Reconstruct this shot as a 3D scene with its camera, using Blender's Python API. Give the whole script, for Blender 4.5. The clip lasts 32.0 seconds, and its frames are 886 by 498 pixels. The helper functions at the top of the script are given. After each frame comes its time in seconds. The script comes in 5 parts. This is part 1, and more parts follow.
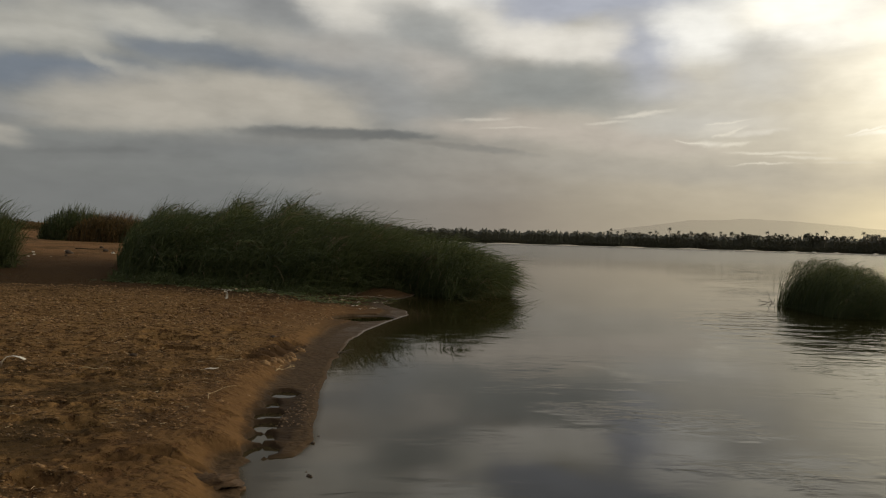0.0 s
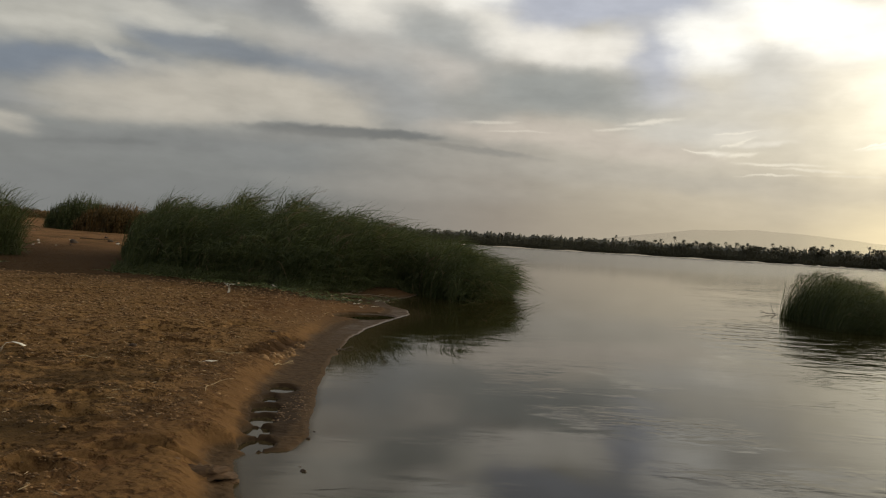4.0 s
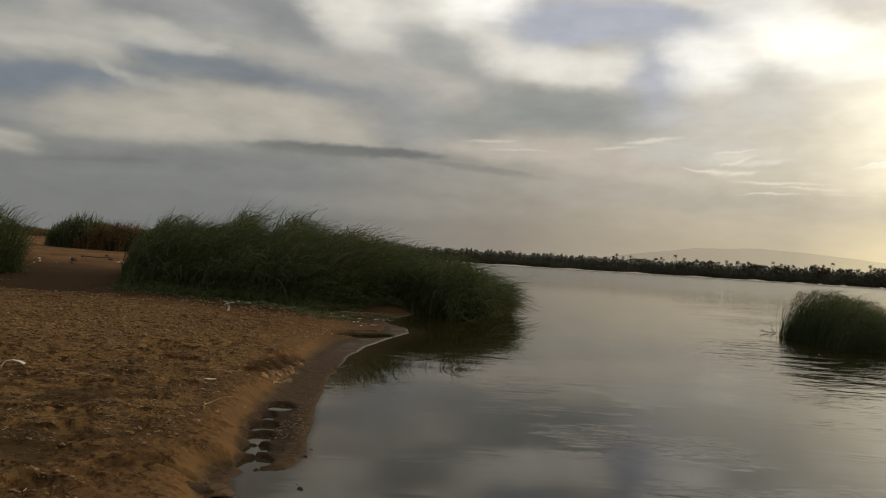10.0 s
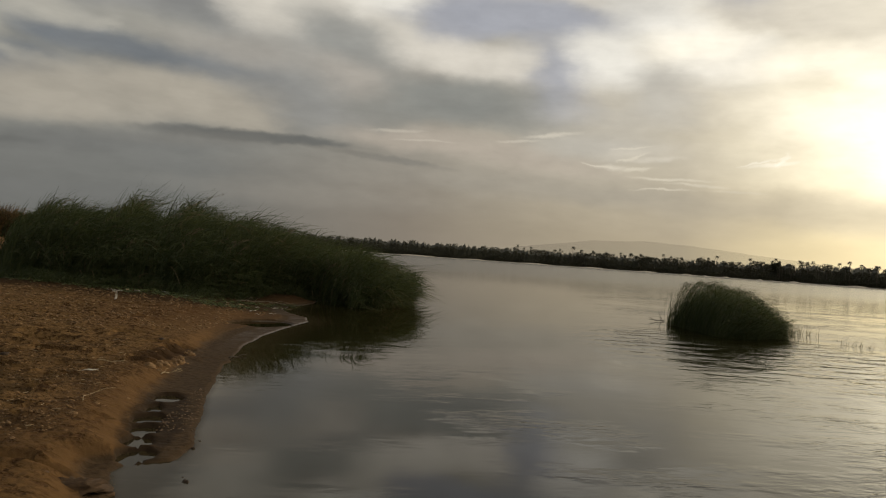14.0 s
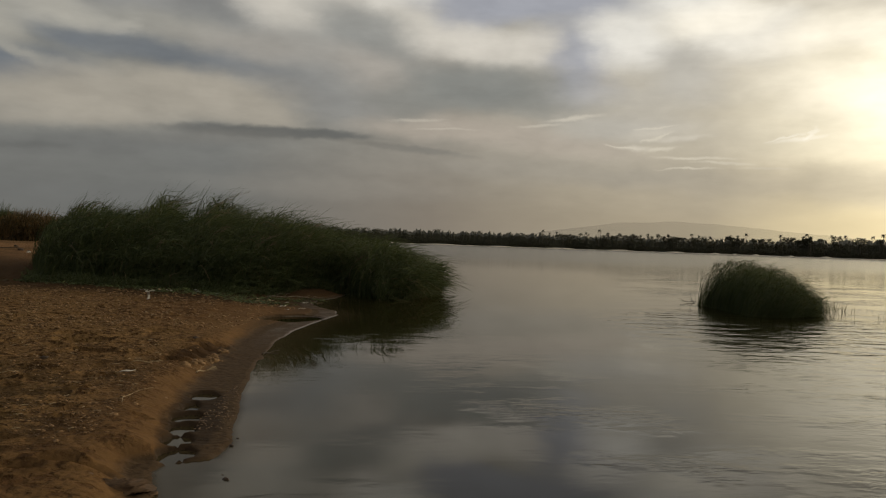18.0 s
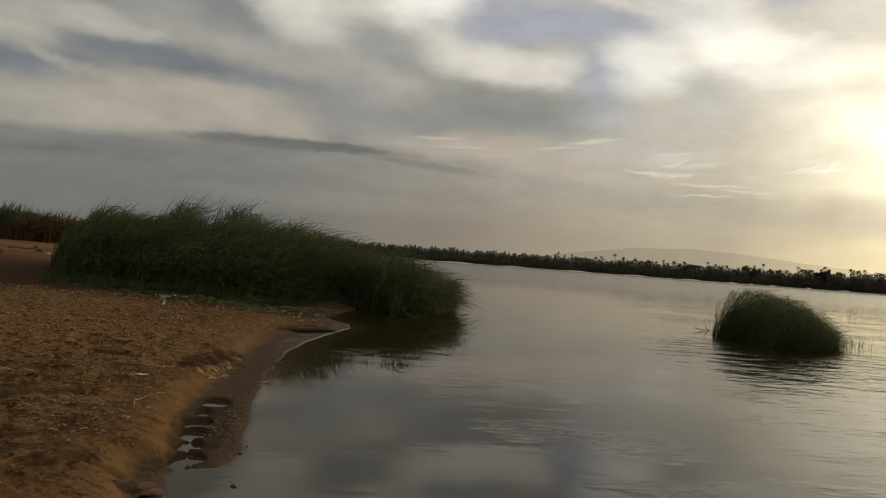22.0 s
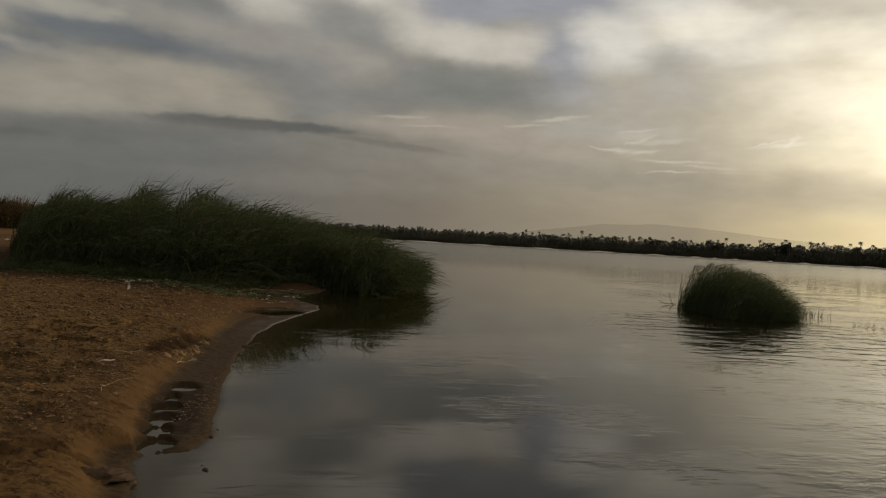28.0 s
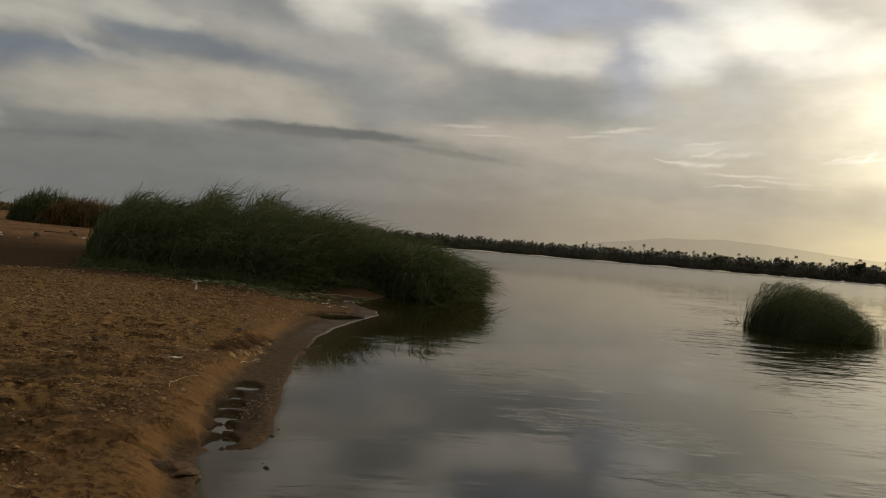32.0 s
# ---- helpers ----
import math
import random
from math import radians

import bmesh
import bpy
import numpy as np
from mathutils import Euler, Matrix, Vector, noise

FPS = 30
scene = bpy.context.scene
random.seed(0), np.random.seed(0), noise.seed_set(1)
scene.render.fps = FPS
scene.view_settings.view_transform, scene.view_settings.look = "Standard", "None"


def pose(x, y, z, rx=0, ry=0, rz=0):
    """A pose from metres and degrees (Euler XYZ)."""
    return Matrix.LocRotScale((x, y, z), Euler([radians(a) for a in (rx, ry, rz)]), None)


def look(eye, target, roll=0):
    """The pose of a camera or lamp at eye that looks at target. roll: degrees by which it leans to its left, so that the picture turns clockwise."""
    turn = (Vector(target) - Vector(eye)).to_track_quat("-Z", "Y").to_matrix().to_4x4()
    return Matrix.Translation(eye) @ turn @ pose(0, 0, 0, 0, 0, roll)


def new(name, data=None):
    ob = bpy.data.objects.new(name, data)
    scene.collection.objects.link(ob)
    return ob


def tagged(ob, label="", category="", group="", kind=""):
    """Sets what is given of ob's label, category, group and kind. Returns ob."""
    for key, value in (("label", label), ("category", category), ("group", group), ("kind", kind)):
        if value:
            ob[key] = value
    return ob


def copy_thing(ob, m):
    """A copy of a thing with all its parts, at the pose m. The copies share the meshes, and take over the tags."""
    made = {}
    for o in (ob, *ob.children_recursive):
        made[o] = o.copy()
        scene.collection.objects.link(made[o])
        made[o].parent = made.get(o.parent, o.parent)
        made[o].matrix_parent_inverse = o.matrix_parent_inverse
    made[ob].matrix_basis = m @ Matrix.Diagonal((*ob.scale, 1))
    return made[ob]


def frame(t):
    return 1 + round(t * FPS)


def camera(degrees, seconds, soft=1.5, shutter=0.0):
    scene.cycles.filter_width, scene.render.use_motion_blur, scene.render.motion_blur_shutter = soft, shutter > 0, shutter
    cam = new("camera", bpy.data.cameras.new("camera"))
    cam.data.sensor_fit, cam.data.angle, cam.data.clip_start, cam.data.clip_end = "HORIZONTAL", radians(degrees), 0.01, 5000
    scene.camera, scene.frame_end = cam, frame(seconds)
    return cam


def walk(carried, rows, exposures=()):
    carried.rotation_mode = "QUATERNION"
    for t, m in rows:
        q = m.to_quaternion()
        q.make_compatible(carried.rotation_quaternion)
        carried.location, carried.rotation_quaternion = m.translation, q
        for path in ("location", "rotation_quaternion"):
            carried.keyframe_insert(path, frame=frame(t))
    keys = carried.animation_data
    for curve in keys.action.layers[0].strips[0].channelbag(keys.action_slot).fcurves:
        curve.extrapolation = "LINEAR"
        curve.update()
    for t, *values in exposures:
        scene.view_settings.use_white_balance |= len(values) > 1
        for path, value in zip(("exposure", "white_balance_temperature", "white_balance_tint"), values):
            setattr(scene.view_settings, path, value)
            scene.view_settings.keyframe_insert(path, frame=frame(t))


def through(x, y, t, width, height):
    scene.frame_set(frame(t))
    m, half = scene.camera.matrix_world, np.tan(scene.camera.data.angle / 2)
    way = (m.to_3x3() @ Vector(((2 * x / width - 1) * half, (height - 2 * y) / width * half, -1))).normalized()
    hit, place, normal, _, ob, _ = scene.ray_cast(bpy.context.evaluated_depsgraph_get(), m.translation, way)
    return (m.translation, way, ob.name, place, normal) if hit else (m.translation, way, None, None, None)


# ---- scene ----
cam = camera(62.0, 32.0, soft=1.2)
PATH = [
    (0.0, pose(-0.060, 0.019, 1.720, 89.362, -1.611, 0.014)),
    (0.5, pose(-0.064, 0.056, 1.713, 88.586, -1.707, 0.883)),
    (1.0, pose(-0.060, 0.040, 1.721, 89.343, -2.406, 0.595)),
    (1.5, pose(-0.068, 0.053, 1.723, 91.904, -2.780, 2.978)),
    (2.0, pose(-0.056, 0.041, 1.701, 89.879, -3.286, 3.452)),
    (2.5, pose(-0.043, 0.031, 1.708, 89.109, -3.087, 0.796)),
    (4.5, pose(-0.038, 0.020, 1.703, 89.538, -3.741, 0.057)),
    (5.0, pose(-0.029, 0.005, 1.714, 89.097, -3.975, -0.776)),
    (5.5, pose(0.002, -0.017, 1.705, 89.552, -2.312, -1.283)),
    (6.0, pose(-0.003, -0.025, 1.719, 92.193, -3.616, -2.757)),
    (6.5, pose(-0.012, -0.010, 1.712, 92.231, -3.113, -2.377)),
    (7.0, pose(-0.008, -0.033, 1.719, 92.512, -3.556, 0.083)),
    (7.5, pose(0.002, -0.060, 1.718, 92.621, -2.781, 0.413)),
    (8.0, pose(-0.009, -0.021, 1.706, 90.916, -3.223, 0.473)),
    (8.5, pose(-0.004, -0.040, 1.708, 90.777, -3.847, 1.130)),
    (9.0, pose(-0.003, -0.030, 1.717, 91.180, -3.844, 1.072)),
    (9.5, pose(-0.009, -0.046, 1.717, 91.515, -4.211, 0.820)),
    (10.0, pose(-0.006, -0.045, 1.711, 90.874, -3.465, 0.405)),
    (10.5, pose(-0.002, -0.033, 1.709, 91.072, -3.545, -1.069)),
    (11.0, pose(0.012, -0.031, 1.703, 90.445, -3.438, -0.812)),
    (11.5, pose(-0.002, -0.030, 1.715, 91.936, -3.086, 3.174)),
    (12.0, pose(0.004, -0.048, 1.712, 92.067, -4.054, 1.602)),
    (12.5, pose(0.013, -0.029, 1.709, 92.210, -4.001, -3.341)),
    (13.0, pose(0.020, -0.044, 1.707, 91.773, -3.867, -3.068)),
    (13.5, pose(0.022, -0.043, 1.705, 91.402, -4.230, -2.920)),
    (14.0, pose(0.052, 0.005, 1.684, 90.576, -4.020, -7.083)),
    (14.5, pose(0.061, -0.007, 1.685, 89.528, -2.560, -7.906)),
    (15.0, pose(0.054, -0.031, 1.705, 90.348, -2.859, -6.230)),
    (15.5, pose(0.055, -0.019, 1.694, 90.253, -2.605, -5.730)),
    (17.5, pose(0.022, 0.036, 1.717, 88.939, -1.850, -3.700)),
    (18.0, pose(0.029, 0.027, 1.706, 89.572, -1.905, -5.104)),
    (18.5, pose(0.034, 0.025, 1.705, 89.630, -2.333, -5.089)),
    (19.0, pose(0.024, 0.001, 1.704, 91.826, -3.713, -3.842)),
    (19.5, pose(0.015, 0.015, 1.702, 90.795, -4.431, -5.013)),
    (20.0, pose(0.007, 0.015, 1.694, 90.511, -4.255, -3.666)),
    (20.5, pose(0.009, 0.009, 1.707, 90.728, -3.642, -2.264)),
    (21.0, pose(0.008, 0.005, 1.707, 90.023, -3.396, -1.081)),
    (21.5, pose(0.013, -0.014, 1.707, 89.961, -4.769, -2.253)),
    (22.0, pose(0.014, 0.011, 1.693, 90.897, -4.202, -3.974)),
    (22.5, pose(0.031, 0.018, 1.678, 89.526, -4.699, -6.608)),
    (23.0, pose(0.019, 0.025, 1.681, 88.922, -3.721, -4.918)),
    (23.5, pose(0.018, 0.016, 1.679, 89.809, -4.021, -4.862)),
    (24.0, pose(0.020, -0.000, 1.694, 90.211, -4.127, -4.236)),
    (24.5, pose(0.016, -0.007, 1.695, 90.163, -3.695, -2.392)),
    (25.0, pose(0.052, 0.004, 1.680, 89.455, -4.127, -5.570)),
    (25.5, pose(0.053, 0.038, 1.665, 90.099, -2.812, -11.566)),
    (26.0, pose(0.028, 0.011, 1.684, 90.431, -3.461, -9.199)),
    (26.5, pose(0.033, -0.030, 1.696, 90.018, -2.844, -5.549)),
    (28.5, pose(0.007, 0.021, 1.692, 89.441, -3.752, -7.674)),
    (29.0, pose(0.031, 0.031, 1.696, 90.842, -5.425, -10.883)),
    (29.5, pose(0.000, 0.024, 1.690, 90.796, -4.963, -9.389)),
    (30.0, pose(0.005, 0.010, 1.680, 90.576, -4.425, -6.929)),
    (30.5, pose(-0.004, 0.012, 1.678, 90.700, -4.389, -6.742)),
    (31.0, pose(-0.005, -0.001, 1.685, 90.753, -4.316, -4.937)),
    (31.5, pose(-0.012, 0.002, 1.683, 90.107, -4.557, -2.921)),
    (32.0, pose(-0.014, -0.020, 1.689, 89.830, -4.783, -1.854)),
]
EXPOSURES = [(0.0, 0.02, 6500, 10), (1.0, 0.22, 6550, 10), (2.0, 0.22, 6500, 10), (5.0, 0.24, 6500, 10), (6.0, 0.04, 6500, 10), (7.0, 0.00, 6500, 10), (8.0, 0.08, 6500, 10), (9.0, 0.11, 6500, 10),
             (10.0, 0.10, 6520, 10), (11.0, 0.12, 6550, 10), (12.0, 0.11, 6600, 10), (13.0, -0.08, 6650, 10), (14.0, -0.13, 6720, 10), (15.0, -0.38, 6710, 10), (18.0, -0.23, 6660, 10), (19.0, -0.16, 6640, 10),
             (20.0, -0.19, 6610, 10), (21.0, 0.01, 6640, 10), (22.0, -0.07, 6660, 10), (23.0, -0.30, 6680, 10), (24.0, -0.28, 6710, 10), (25.0, -0.05, 6740, 10), (26.0, -0.54, 6760, 10), (29.0, -0.44, 6760, 10),
             (30.0, -0.49, 6730, 10), (31.0, -0.29, 6690, 10), (32.0, -0.06, 6660, 10)]
walk(cam, PATH, EXPOSURES)

SUN_AZ, SUN_EL = 46.0, 9.0   # degrees to the right of north (+y), and above the horizon


# ---- small node helpers ----
class Tree:
    """Short words for building a node tree."""

    def __init__(self, tree):
        self.t = tree

    def n(self, kind, **values):
        node = self.t.nodes.new(kind)
        for key, v in values.items():
            setattr(node, key, v)
        return node

    def put(self, socket, v):
        if hasattr(v, "is_output"):
            self.t.links.new(v, socket)
        elif isinstance(v, (tuple, list)):
            socket.default_value = (*v, 1.0) if len(v) == 3 and len(socket.default_value) == 4 else tuple(v)
        else:
            socket.default_value = v

    def m(self, op, a, b=0.0, c=0.0, clamp=False):
        node = self.n("ShaderNodeMath", operation=op, use_clamp=clamp)
        for s, v in zip(node.inputs, (a, b, c)):
            self.put(s, v)
        return node.outputs[0]

    def smooth(self, v, lo, hi, a=0.0, b=1.0):
        node = self.n("ShaderNodeMapRange", interpolation_type="SMOOTHSTEP")
        for s, x in zip(node.inputs, (v, lo, hi, a, b)):
            self.put(s, x)
        return node.outputs[0]

    def xyz(self, x, y, z):
        node = self.n("ShaderNodeCombineXYZ")
        for s, v in zip(node.inputs, (x, y, z)):
            self.put(s, v)
        return node.outputs[0]

    def split(self, v):
        node = self.n("ShaderNodeSeparateXYZ")
        self.put(node.inputs[0], v)
        return node.outputs

    def noise(self, v, scale, detail=4.0, rough=0.55, distort=0.0):
        node = self.n("ShaderNodeTexNoise")
        self.put(node.inputs["Vector"], v)
        for key, x in (("Scale", scale), ("Detail", detail), ("Roughness", rough), ("Distortion", distort)):
            self.put(node.inputs[key], x)
        return node.outputs["Fac"]

    def scaled(self, v, s):
        node = self.n("ShaderNodeMapping")
        self.put(node.inputs["Vector"], v)
        node.inputs["Scale"].default_value = s
        return node.outputs[0]

    def mix(self, f, a, b, blend="MIX"):
        node = self.n("ShaderNodeMix", data_type="RGBA", blend_type=blend)
        self.put(node.inputs["Factor"], f)
        self.put(node.inputs["A"], a)
        self.put(node.inputs["B"], b)
        return node.outputs["Result"]

    def ramp(self, f, stops):
        node = self.n("ShaderNodeValToRGB")
        self.put(node.inputs[0], f)
        els = node.color_ramp.elements
        while len(els) < len(stops):
            els.new(0.5)
        for e, (p, col) in zip(els, stops):
            e.position, e.color = p, (*col, 1)
        return node.outputs[0]

    def bump(self, height, strength, distance, normal=None):
        node = self.n("ShaderNodeBump")
        self.put(node.inputs["Height"], height)
        node.inputs["Strength"].default_value, node.inputs["Distance"].default_value = strength, distance
        if normal is not None:
            self.put(node.inputs["Normal"], normal)
        return node.outputs[0]


# ---- world: a broken overcast evening sky over a clear one; the low sun shines weakly through thin cloud ----
# cloud masses by colour: degrees right, degrees up, half length, half height, tilt, hard core, cover
CLOUDS = {
    'dim_grey': ((0.315, 0.318, 0.308), [
        (-18.6, 17.5, 7.6, 2.40, -11, 0.3, 0.8), (-6.2, 12.8, 6.6, 1.44, -1, 0.2, 0.75), (-4.3, 10.7, 5.3, 2.06, -7, 0.2, 0.8), (-30.7, 16.2, 6.5, 1.45, 6, 0.2, 0.55),
    ]),
    'dark_grey': ((0.235, 0.242, 0.243), [
        (-14.7, 17.5, 4.9, 1.22, -15, 0.2, 0.75), (-25.1, 16.8, 3.6, 1.01, -14, 0.2, 0.6), (-32.3, 7.9, 3.3, 0.83, 0, 0.2, 0.65), (-8.6, 11.7, 4.8, 1.45, -10, 0.2, 0.8),
    ]),
    'clear_blue': ((0.165, 0.19, 0.222), [
        (-30.5, 10.5, 6.8, 1.35, 7, 0.45, 0.95), (-24.0, 11.0, 4.2, 1.11, 2, 0.2, 0.6), (-23.1, 13.5, 3.8, 1.00, -14, 0.0, 0.66), (-17.9, 13.2, 5.3, 1.25, -4, 0.0, 0.62),
        (-13.0, 12.5, 5.1, 1.09, -7, 0.1, 0.45),
    ]),
    'lilac_edge': ((0.25, 0.255, 0.28), [
        (-31.3, 16.1, 4.1, 0.93, 9, 0.2, 0.7),
    ]),
    'pale_grey': ((0.42, 0.408, 0.36), [
        (-30.8, 13.4, 7.5, 1.48, 6, 0.4, 0.85), (-27.2, 13.1, 2.8, 0.94, -20, 0.2, 0.7), (-27.8, 15.3, 3.5, 1.23, -14, 0.2, 0.7), (-25.4, 11.9, 2.6, 0.40, -23, 0.1, 0.5),
        (-16.3, 14.8, 5.8, 1.06, -2, 0.2, 0.6), (-22.9, 11.4, 3.4, 0.40, -8, 0.1, 0.4),
    ]),
    'bright_edge': ((0.5, 0.485, 0.43), [
        (-22.8, 14.9, 2.7, 0.95, -7, 0.3, 0.8), (-21.0, 14.2, 3.4, 0.62, 1, 0.0, 0.55), (-29.7, 13.1, 3.8, 0.52, 5, 0.1, 0.5), (-18.8, 14.3, 1.4, 0.45, 18, 0.0, 0.45),
    ]),
    'cream': ((0.43, 0.4, 0.34), [
        (-18.0, 9.8, 10.2, 1.99, 4, 0.55, 0.9), (-24.2, 8.4, 6.8, 1.36, 1, 0.3, 0.55), (-12.1, 10.1, 5.7, 1.62, -11, 0.5, 0.9), (-9.1, 9.4, 3.7, 0.95, -19, 0.4, 0.85),
        (-31.9, 6.4, 2.3, 0.76, -8, 0.2, 0.75), (-22.6, 7.8, 8.5, 0.49, 5, 0.1, 0.5),
    ]),
    'under_grey': ((0.185, 0.19, 0.183), [
        (-18.9, 6.3, 12.5, 0.83, 6, 0.3, 0.75), (-27.8, 2.7, 12.1, 0.87, 0, 0.3, 0.9), (-31.1, 1.3, 7.7, 0.99, 1, 0.2, 0.7), (-13.1, 5.3, 3.8, 0.60, 1, 0.2, 0.45),
        (-28.8, 6.0, 4.2, 0.35, -8, 0.1, 0.35), (-32.0, 7.4, 3.6, 0.38, -5, 0.1, 0.4),
    ]),
    'thin_grey': ((0.145, 0.15, 0.145), [
        (-9.4, 7.9, 6.5, 0.43, 1, 0.6, 0.95), (-4.1, 8.0, 3.3, 0.35, -1, 0.5, 0.85), (-25.1, 5.7, 4.1, 0.24, 5, 0.1, 0.4),
    ]),
    'thin_dusk': ((0.245, 0.235, 0.21), [
        (1.6, 7.25, 4.8, 0.26, -5, 0.5, 0.95), (-4.8, 5.1, 4.0, 0.22, 3, 0.1, 0.4), (-11.9, 7.4, 7.7, 0.69, 3, 0.1, 0.35),
    ]),
    'ivory': ((0.7, 0.67, 0.6), [
        (-9.3, 18.5, 4.6, 2.09, -30, 0.3, 0.85), (-4.1, 18.8, 6.7, 2.41, 1, 0.3, 0.75), (-7.4, 16.3, 3.9, 1.50, -14, 0.1, 0.45), (2.3, 16.6, 4.8, 1.90, -22, 0.2, 0.75),
    ]),
    'smoke': ((0.325, 0.332, 0.318), [
        (-1.9, 16.2, 4.2, 1.57, -9, 0.3, 0.8), (-2.8, 14.5, 6.2, 1.26, 0, 0.2, 0.7), (1.7, 13.4, 4.9, 1.01, -8, 0.1, 0.35),
    ]),
    'peach': ((0.46, 0.43, 0.385), [
        (-0.5, 13.0, 4.0, 1.53, -19, 0.2, 0.75), (-9.0, 14.1, 6.5, 1.25, -2, 0.1, 0.5),
    ]),
    'lavender': ((0.4, 0.42, 0.475), [
        (11.7, 18.3, 9.0, 1.50, -1, 0.5, 0.95), (6.6, 17.7, 3.0, 1.86, 1, 0.3, 0.8), (14.8, 14.8, 3.0, 2.25, 0, 0.3, 0.85), (15.2, 12.1, 3.0, 1.47, 0, 0.2, 0.65),
    ]),
    'white_edge': ((0.76, 0.725, 0.65), [
        (7.7, 14.9, 5.4, 1.48, -8, 0.4, 0.9), (11.5, 15.1, 2.3, 1.15, 12, 0.3, 0.8), (17.0, 19.6, 2.8, 0.52, -12, 0.2, 0.6), (11.6, 20.8, 5.0, 0.54, 3, 0.2, 0.5),
    ]),
    'white': ((0.95, 0.93, 0.86), [
        (1.6, 20.4, 4.0, 2.47, 10, 0.4, 0.95), (5.9, 21.4, 5.6, 1.09, 5, 0.3, 0.9), (18.8, 15.4, 3.3, 2.25, -9, 0.4, 0.88), (24.2, 17.8, 5.6, 2.08, -18, 0.4, 0.85),
        (26.4, 15.6, 4.5, 1.90, -8, 0.3, 0.85),
    ]),
    'rain_grey': ((0.265, 0.275, 0.262), [
        (7.5, 12.1, 6.9, 1.60, 2, 0.4, 0.9), (11.4, 10.8, 5.0, 1.17, -4, 0.2, 0.75), (3.6, 10.7, 4.8, 1.03, -1, 0.2, 0.6),
    ]),
    'veil': ((0.56, 0.55, 0.515), [
        (23.0, 13.4, 2.6, 2.09, -22, 0.2, 0.6), (20.2, 11.3, 6.5, 1.28, 0, 0.2, 0.4), (20.7, 19.1, 2.9, 0.96, -11, 0.2, 0.45), (18.3, 9.1, 5.8, 1.22, 1, 0.2, 0.5),
    ]),
    'blue_gap': ((0.44, 0.45, 0.485), [
        (27.8, 19.3, 2.8, 1.14, -24, 0.3, 0.85),
    ]),
    'rose': ((0.5, 0.447, 0.38), [
        (4.2, 8.7, 6.1, 0.86, -1, 0.3, 0.7), (11.1, 8.2, 7.1, 1.27, -8, 0.2, 0.7), (16.9, 7.4, 4.8, 0.74, -9, 0.1, 0.4),
    ]),
    'low_grey': ((0.345, 0.325, 0.285), [
        (11.3, 5.9, 13.8, 1.11, -1, 0.2, 0.4), (-2.9, 4.0, 11.4, 0.88, 0, 0.1, 0.3), (24.2, 5.0, 9.3, 0.95, -2, 0.2, 0.35),
    ]),
    'flecks': ((0.74, 0.69, 0.585), [
        (14.7, 9.8, 2.2, 0.17, 7, 0.1, 0.6), (12.3, 9.2, 1.6, 0.13, 4, 0.1, 0.45), (2.6, 9.4, 2.0, 0.13, 3, 0.1, 0.3), (5.1, 8.8, 2.4, 0.09, 1, 0.1, 0.3),
        (20.9, 8.7, 2.8, 0.52, 7, 0, 0.5), (22.7, 8.3, 1.9, 0.20, 4, 0.1, 0.75), (19.6, 7.6, 1.7, 0.20, -5, 0.1, 0.6),
    ]),
    'fleck_lines': ((0.86, 0.8, 0.66), [
        (21.5, 7.5, 1.0, 0.16, 10, 0.1, 0.5), (23.9, 6.9, 2.7, 0.12, -1, 0.1, 0.55), (25.8, 6.5, 2.1, 0.12, -3, 0.1, 0.5), (23.4, 6.1, 2.0, 0.08, 1, 0.1, 0.5),
        (28.4, 6.1, 2.0, 0.11, -1, 0.1, 0.4), (21.2, 8.4, 1.3, 0.10, 16, 0.1, 0.5), (21.0, 9.1, 1.9, 0.08, 5, 0.1, 0.35), (18.6, 7.7, 1.2, 0.08, -7, 0.1, 0.45),
    ]),
    'sunward_grey': ((0.74, 0.69, 0.585), [
        (30.0, 18.1, 5.6, 1.13, -7, 0.3, 0.8), (39.0, 16.0, 4.6, 1.65, -11, 0.2, 0.65), (26.6, 13.4, 3.3, 1.75, -10, 0.1, 0.3), (41.5, 11.3, 1.6, 0.88, -3, 0.1, 0.5),
    ]),
    'sunward_white': ((1.25, 1.17, 0.98), [
        (25.6, 16.5, 4.5, 1.42, 3, 0.3, 0.6), (32.5, 15.2, 6.4, 1.17, 5, 0.2, 0.6), (37.7, 13.7, 4.3, 0.96, -12, 0.2, 0.6), (33.8, 11.2, 6.4, 1.95, -8, 0.1, 0.4),
    ]),
    'dusk': ((0.5, 0.44, 0.335), [
        (34.1, 4.9, 9.8, 1.37, -5, 0.3, 0.55), (24.2, 3.8, 9.2, 1.28, 0, 0.2, 0.3),
    ]),
    'sun_fleck': ((1.12, 1.06, 0.92), [
        (30.8, 8.1, 1.6, 0.16, 8, 0.1, 0.45), (31.3, 8.4, 0.8, 0.16, 37, 0.1, 0.5), (29.9, 8.2, 1.1, 0.08, 15, 0.1, 0.45),
    ]),
}


